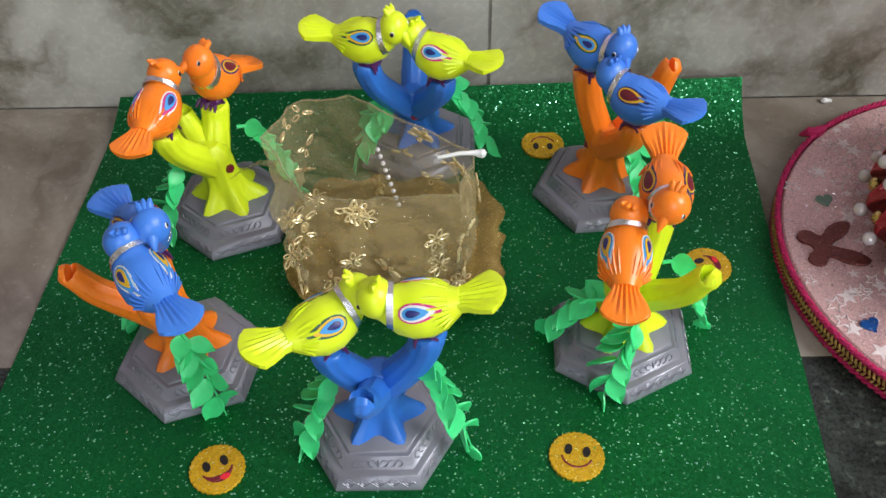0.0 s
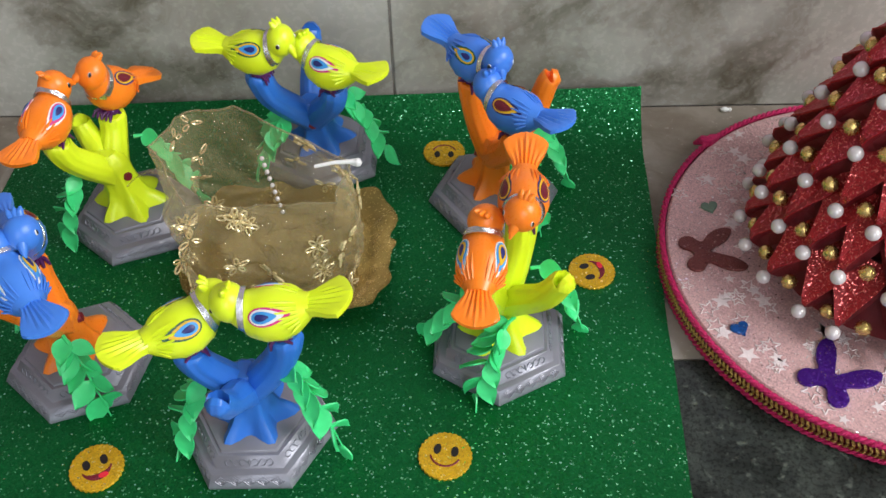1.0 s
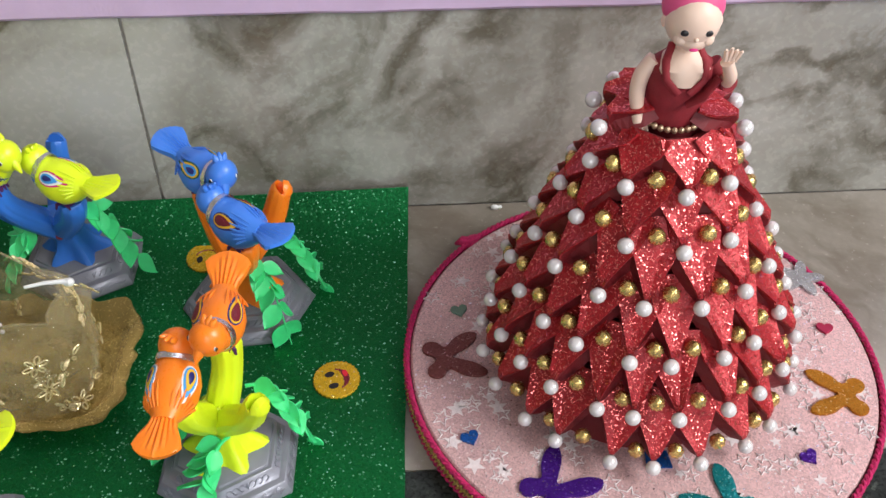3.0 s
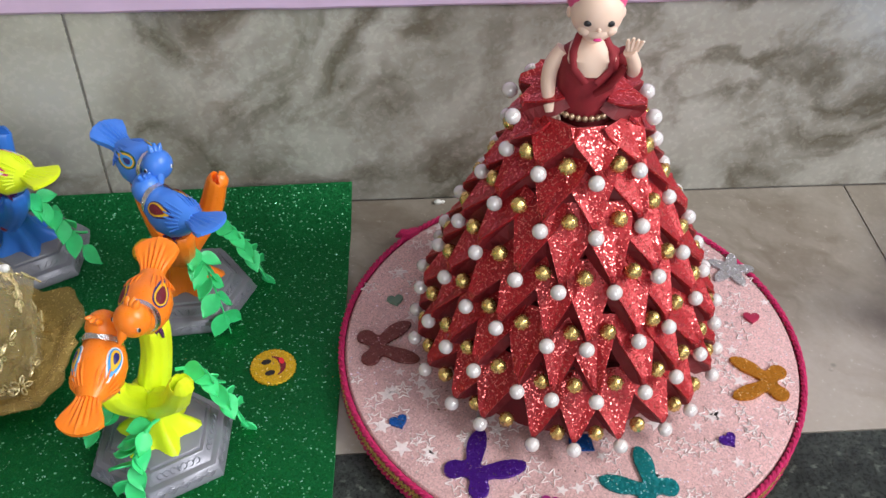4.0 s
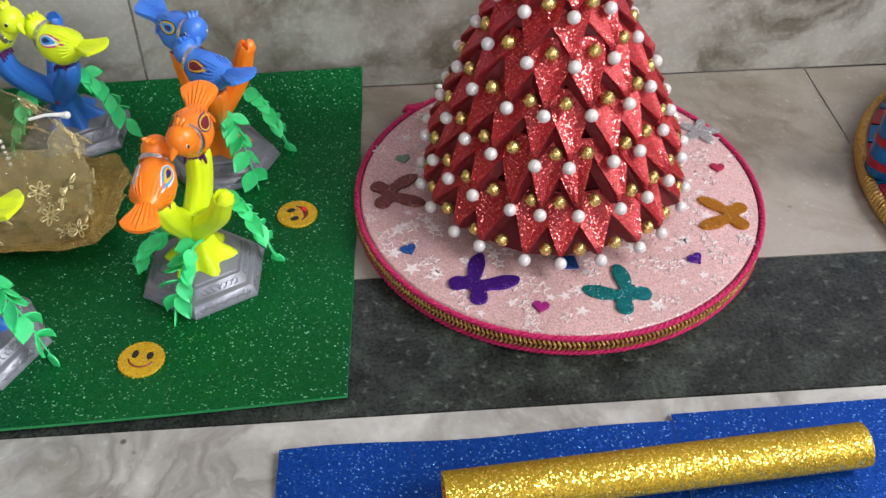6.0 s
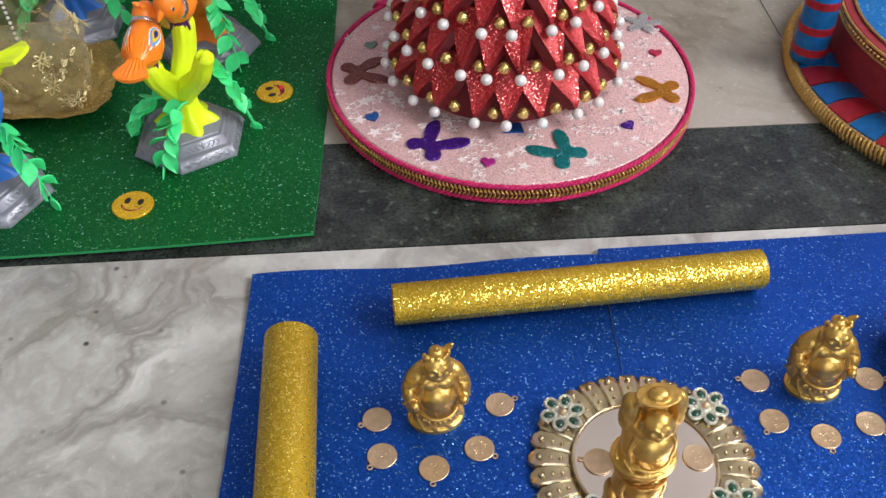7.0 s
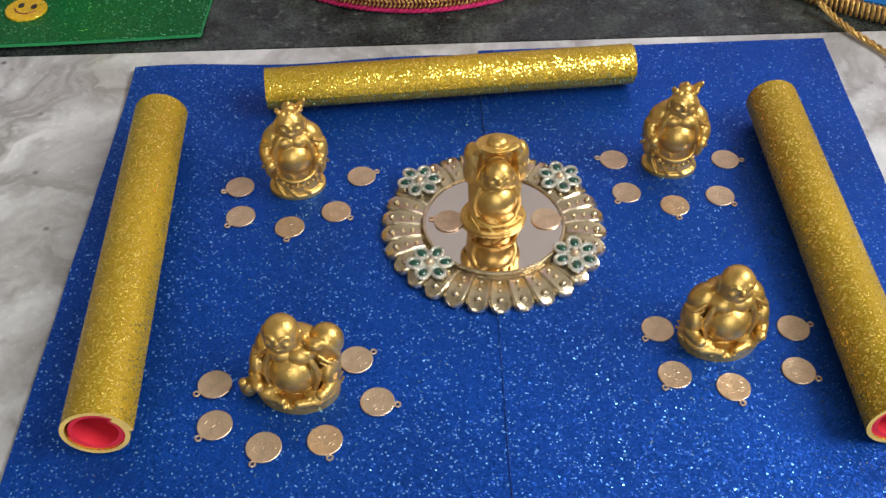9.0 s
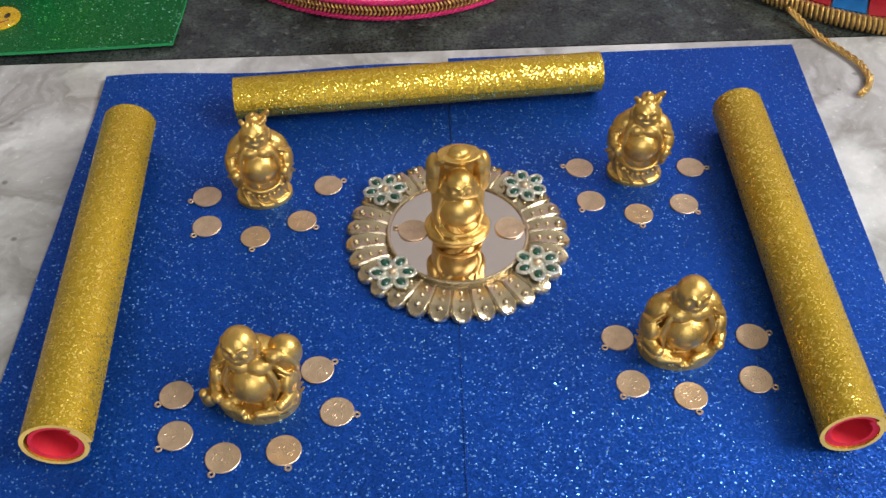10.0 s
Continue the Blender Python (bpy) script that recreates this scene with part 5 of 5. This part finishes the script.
def gown():
    cx, cy = GOWN
    skirt = thing("doll_gown", "red glitter foam petal gown studded with pearls and brass beads", "doll gown", pose(cx, cy, BOARD[3] + 0.0003))
    z0 = BOARD[3] + 0.0003
    bm = bmesh.new()
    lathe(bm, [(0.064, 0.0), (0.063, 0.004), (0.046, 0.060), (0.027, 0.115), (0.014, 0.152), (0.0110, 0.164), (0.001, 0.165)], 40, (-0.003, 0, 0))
    part("cone", bm, M_RED_DULL, skirt, "foam cone inside the gown, in darkened red")
    meshes = {}
    pearl_bm = bmesh.new()
    ball(pearl_bm, (0, 0, 0), 0.0038, 14, 9)
    pearl = None
    bead = None
    for j, (r, z, n, length, first) in enumerate(ROWS_OF_PETALS):
        rise = radians(57)
        if j == 0:
            rise = radians(28)
        for i in range(n):
            a = 2 * math.pi * i / n + radians(first) + 0.03 * math.sin(3.7 * i + j)
            if j == 0 and abs(((a + math.pi / 2 + math.pi) % (2 * math.pi)) - math.pi) < 1.0:
                continue
            width = math.pi * r / n * 0.98
            tip = Vector((r * math.cos(a) - 0.045 * z, r * math.sin(a), z - z0))
            root = Vector((-math.cos(a) * math.cos(rise), -math.sin(a) * math.cos(rise), math.sin(rise)))
            m = frame_to(tip, root, (math.cos(a), math.sin(a), 0.35)) @ Matrix.Rotation(0.10 * math.sin(5.1 * i + 2 * j), 4, "X")
            key = (j, i % 3)
            if key not in meshes:
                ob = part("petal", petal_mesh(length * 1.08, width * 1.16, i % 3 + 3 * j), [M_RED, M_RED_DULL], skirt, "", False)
                meshes[key] = ob.data
            else:
                ob = new("petal", meshes[key])
                ob.parent = skirt
            ob.matrix_basis = m
            out = Vector((math.cos(a), math.sin(a), 0))
            at = tip + out * 0.0058 + Vector((0, 0, 0.0004))
            if pearl is None:
                pearl = part("pearl", pearl_bm, M_PEARL, skirt)
            else:
                pearl = new("pearl", pearl.data)
                pearl.parent = skirt
            pearl.matrix_basis = Matrix.Translation(at) @ pose(0, 0, 0, 40 * i, 25 * j, 0)
            if j == 0:
                continue
            b = a + math.pi / n
            rb = r * 0.955
            spot = Vector((rb * math.cos(b) - 0.045 * z, rb * math.sin(b), z - z0 + 0.0055))
            if bead is None:
                g = bmesh.new()
                lathe(g, [(0.0008, -0.0042), (0.0030, -0.0028), (0.0040, 0.0), (0.0031, 0.0028), (0.0012, 0.0040), (0.0014, 0.0046), (0.0005, 0.0048)], 20, (0, 0, 0), lambda t, k: 1 + 0.07 * math.cos(10 * t))
                bead = part("bead", g, M_BEAD, skirt, "ribbed brass bead")
            else:
                bead = new("bead", bead.data)
                bead.parent = skirt
            bead.matrix_basis = Matrix.Translation(spot + Vector((math.cos(b), math.sin(b), 0)) * 0.0030) @ pose(0, 0, 0, 0, 25, math.degrees(b))
    for i in range(30):
        a = 2 * math.pi * i / 30
        bm = bmesh.new()
        ball(bm, (-0.0075 + 0.0142 * math.cos(a), 0.0125 * math.sin(a) - 0.003, 0.1650 + 0.0015 * math.sin(a)), 0.0015, 7, 5)
        part("belt_bead", bm, M_COIN, skirt, "small pinkish gold belt bead")
    bm = bmesh.new()
    for x, z in ((-0.0175, 0.1555), (-0.0175, 0.1480)):
        ball(bm, (x, -0.0185, z), (0.0028, 0.0022, 0.0032), 8, 6)
    part("blue_knot", bm, M_HEARTBLUE, skirt, "small blue foam knot under the belt")
    bm = bmesh.new()
    slab(bm, [(-0.009, -0.0755), (0.004, -0.0760), (0.003, -0.0660), (-0.008, -0.0660)], 0.0001, 0.0012)
    part("blue_base", bm, M_HEARTBLUE, skirt, "blue foam foot showing under the petals")


gown()


def doll():
    """The doll's upper half as one plain mesh."""
    bm = bmesh.new()
    tube(bm, [(0, 0, 0), (0, -0.001, 0.012), (0, -0.001, 0.024), (0, 0, 0.034), (0, 0.001, 0.040)], [(0.0165, 0.0130), (0.0158, 0.0125), (0.0172, 0.0132), (0.0175, 0.0115), (0.0090, 0.0070)], 28, 1)
    tube(bm, [(0, -0.002, 0.028), (0, -0.002, 0.034), (0, 0, 0.039), (0, 0, 0.043), (0, -0.001, 0.050)], [(0.0135, 0.0128), (0.0150, 0.0120), (0.0110, 0.0088), (0.0055, 0.0055), (0.0052, 0.0052)], 24, 0)
    ball(bm, (0, -0.002, 0.0600), (0.0140, 0.0132, 0.0145), 28, 18)
    ball(bm, (0, -0.0065, 0.0535), (0.0092, 0.0085, 0.0065), 20, 12)
    for s in (-1, 1):
        ball(bm, (s * 0.0062, -0.0102, 0.0545), (0.0042, 0.0036, 0.0036), 14, 9)
        ball(bm, (s * 0.0138, 0.000, 0.0580), (0.0018, 0.0026, 0.0034), 10, 7)
    ball(bm, (0, -0.0150, 0.0568), (0.0013, 0.0013, 0.0012), 10, 7)
    for s in (-1, 1):
        ball(bm, (s * 0.0058, -0.0137, 0.0598), (0.0023, 0.0012, 0.0017), 12, 8, 3)
    ball(bm, (0, -0.0148, 0.0510), (0.0024, 0.0010, 0.0008), 10, 6, 4)
    ball(bm, (0, 0.0035, 0.0650), (0.0158, 0.0140, 0.0135), 24, 14, 2)
    tube(bm, *bend([(-0.0150, -0.001, 0.0365), (-0.0200, -0.002, 0.028), (-0.0215, -0.004, 0.018), (-0.0205, -0.008, 0.008), (-0.0195, -0.0100, 0.003)], [0.0042, 0.0044, 0.0042, 0.0034, 0.0034]), 16, 0)
    for k in range(4):
        tube(bm, [(-0.0205 + 0.0016 * k, -0.0100, 0.003), (-0.0215 + 0.0025 * k, -0.0118, -0.0025), (-0.0212 + 0.0027 * k, -0.0125, -0.0045)], [0.0013, 0.0011, 0.0007], 7, 0)
    tube(bm, *bend([(0.0150, -0.001, 0.0350), (0.0215, -0.004, 0.0270), (0.0235, -0.0110, 0.0290)], [0.0048, 0.0052, 0.0046]), 16, 1)
    tube(bm, *bend([(0.0225, -0.0080, 0.0280), (0.0215, -0.0150, 0.0360), (0.0185, -0.0175, 0.0440), (0.0170, -0.0180, 0.0470)], [0.0040, 0.0036, 0.0032, 0.0036]), 16, 0)
    for k in range(4):
        tube(bm, [(0.0158 + 0.0016 * k, -0.0180, 0.0475), (0.0152 + 0.0024 * k, -0.0186, 0.0525), (0.0150 + 0.0027 * k, -0.0192, 0.0555 - 0.001 * abs(k - 1))], [0.0013, 0.0012, 0.0007], 7, 0)
    for s in (-1, 1):
        tube(bm, [(s * 0.0065, 0.002, 0.0435), (s * 0.0105, -0.0075, 0.0390), (s * 0.0100, -0.0130, 0.0320), (s * 0.003, -0.0150, 0.0245)], [(0.0022, 0.0012)] * 4, 8, 1)
    tube(bm, [(0.003, -0.0142, 0.0180), (0.010, -0.0150, 0.0240), (0.0175, -0.0120, 0.0330)], [(0.0040, 0.0014), (0.0055, 0.0016), (0.0035, 0.0014)], 10, 1)
    ob = tagged(part("doll", bm, [M_SKIN, M_RED_BODICE, M_HAIR, M_BLACK, M_MAGENTA]), "small vinyl doll in a dark red bodice standing in the gown", "doll")
    ob.matrix_world = pose(GOWN[0] - 0.0075, GOWN[1] - 0.002, 0.1765, 4, 0, -4) @ Matrix.Diagonal((0.80, 0.80, 0.84, 1))
    return ob


M_RED_BODICE = plain("red_felt", (0.24, 0.012, 0.02), 0.7, 0, 0.15, 150, 0.6)
M_HAIR = plain("pink_hair_cap", (0.72, 0.09, 0.24), 0.6)
doll()


# ---- second board with a foil-trimmed drum ----
def drum_board():
    cx, cy, r, top = 0.836, 0.453, 0.150, 0.0090
    board = thing("gold_trimmed_board", "round board edged with gold braid and foil squares", "display board", pose(cx, cy, 0.0003))
    bm = bmesh.new()
    lathe(bm, [(r - 0.004, 0), (r - 0.003, top), (0.001, top)], 96)
    part("board", bm, M_PINKISH, board)
    bm = bmesh.new()
    for k in range(290):
        a = 2 * math.pi * k / 290
        m = Matrix.Rotation(a, 4, "Z")
        tube(bm, [m @ Vector((r - 0.0028, -0.0012, top + 0.0012)), m @ Vector((r + 0.0002, 0, top + 0.0014)), m @ Vector((r + 0.0022, 0.0008, top - 0.0025)), m @ Vector((r + 0.0006, 0.0012, 0.0012))], [0.0010, 0.0013, 0.0012, 0.0010], 5)
    tagged(part("gold_braid", bm, M_ZIP, board, "chunky gold braid edging"), kind="stuff")
    foil = None
    for k in range(40):
        a = 360 * k / 40
        bm = bmesh.new()
        loops = []
        for i in range(5):
            x = r - 0.0350 + 0.0075 * i
            w = 0.0084 + 0.0023 * i / 4
            zz = top + 0.0012 + 0.0025 * math.sin(math.pi * i / 4)
            loops.append([(x, -w, zz), (x, w, zz + 0.0006), (x, w, zz - 0.0006), (x, -w, zz - 0.0010)])
        rings(bm, loops)
        ob = part("foil_square", bm, M_FOILBLUE if k % 2 else M_FOILRED, board, "blue foil square" if k % 2 else "red foil square")
        ob.matrix_basis = pose(0, 0, 0, 0, 0, a)
    drum = thing("drum", "dark red drum with a blue glitter top and gold chain trim", "drum", pose(cx + 0.004, cy + 0.01, top + 0.0004))
    rd, h = 0.121, 0.038
    bm = bmesh.new()
    lathe(bm, [(rd - 0.001, 0), (rd, 0.001), (rd, h - 0.001), (rd - 0.001, h), (0.001, h)], 96)
    part("drum_body", bm, M_RED_BODICE, drum, "dark red felt side")
    bm = bmesh.new()
    lathe(bm, [(rd - 0.008, h - 0.0005), (rd - 0.008, h + 0.0012), (0.001, h + 0.0014)], 96)
    part("glitter_top", bm, M_AQUA, drum, "aqua blue glitter foam top")
    for name, rr, zz, thick in (("gold_cord", rd - 0.0078, h + 0.0012, 0.0011), ("gold_cord", rd + 0.0004, h - 0.0010, 0.0011), ("gold_cord", rd + 0.0004, h - 0.0078, 0.0010)):
        bm = bmesh.new()
        tube(bm, [(rr * math.cos(t), rr * math.sin(t), zz) for t in (2 * math.pi * i / 96 for i in range(97))], [thick] * 97, 6)
        part(name, bm, M_ZIP, drum)
    bm = bmesh.new()
    for k in range(190):
        a = 2 * math.pi * k / 190
        ball(bm, ((rd + 0.0006) * math.cos(a), (rd + 0.0006) * math.sin(a), h - 0.0044), 0.0014, 6, 5)
    tagged(part("gold_chain", bm, M_BEAD, drum, "gold ball chain"), kind="stuff")
    tower = thing("foil_tube", "small blue foil tube with red stripes standing on the board", "foil tube", pose(0.6999, 0.4770, top + 0.0034))
    bm = bmesh.new()
    lathe(bm, [(0.0128, 0), (0.0130, 0.0005), (0.0118, 0.0600), (0.0116, 0.0605), (0.0108, 0.0600), (0.0112, 0.002)], 28)
    body = part("tube", bm, M_FOILBLUE, tower)
    for z in (0.009, 0.026, 0.046):
        bm = bmesh.new()
        rr = 0.0130 - 0.0012 * z / 0.06
        lathe(bm, [(rr - 0.0004, z - 0.0030), (rr + 0.0005, z - 0.0028), (rr + 0.0003, z + 0.0028), (rr - 0.0004, z + 0.0030)], 28, (0, 0, 0), None, 0, False)
        part("red_stripe", bm, M_FOILRED, body)
    bm = bmesh.new()
    pts = [(0.7345, 0.330, 0.0085), (0.742, 0.318, 0.0045), (0.749, 0.305, 0.0030), (0.757, 0.292, 0.0028), (0.764, 0.278, 0.0028), (0.765, 0.264, 0.0028), (0.760, 0.254, 0.0028), (0.752, 0.247, 0.0028)]
    fine = []
    for p, q in zip(pts, pts[1:]):
        fine += [Vector(p).lerp(Vector(q), t / 6) for t in range(6)]
    for s in range(3):
        tube(bm, [p + Vector((0.0014 * math.cos(i * 1.0 + 2.1 * s), 0.0014 * math.sin(i * 1.0 + 2.1 * s) * 0.6, 0.0009 * math.sin(i * 1.0 + 2.1 * s))) for i, p in enumerate(fine)], [0.0011] * len(fine), 5)
    tagged(part("braid_tail", bm, M_ZIP, board, "loose gold braid end trailing over the marble")).matrix_world = Matrix()


M_PINKISH = plain("board_card", (0.30, 0.17, 0.13), 0.8)
M_FOILBLUE = plain("blue_foil", (0.010, 0.15, 0.42), 0.2, 0.6, 0.15, 200, 0.5)
M_FOILRED = plain("red_foil", (0.36, 0.016, 0.026), 0.22, 0.5, 0.15, 200, 0.5)
drum_board()
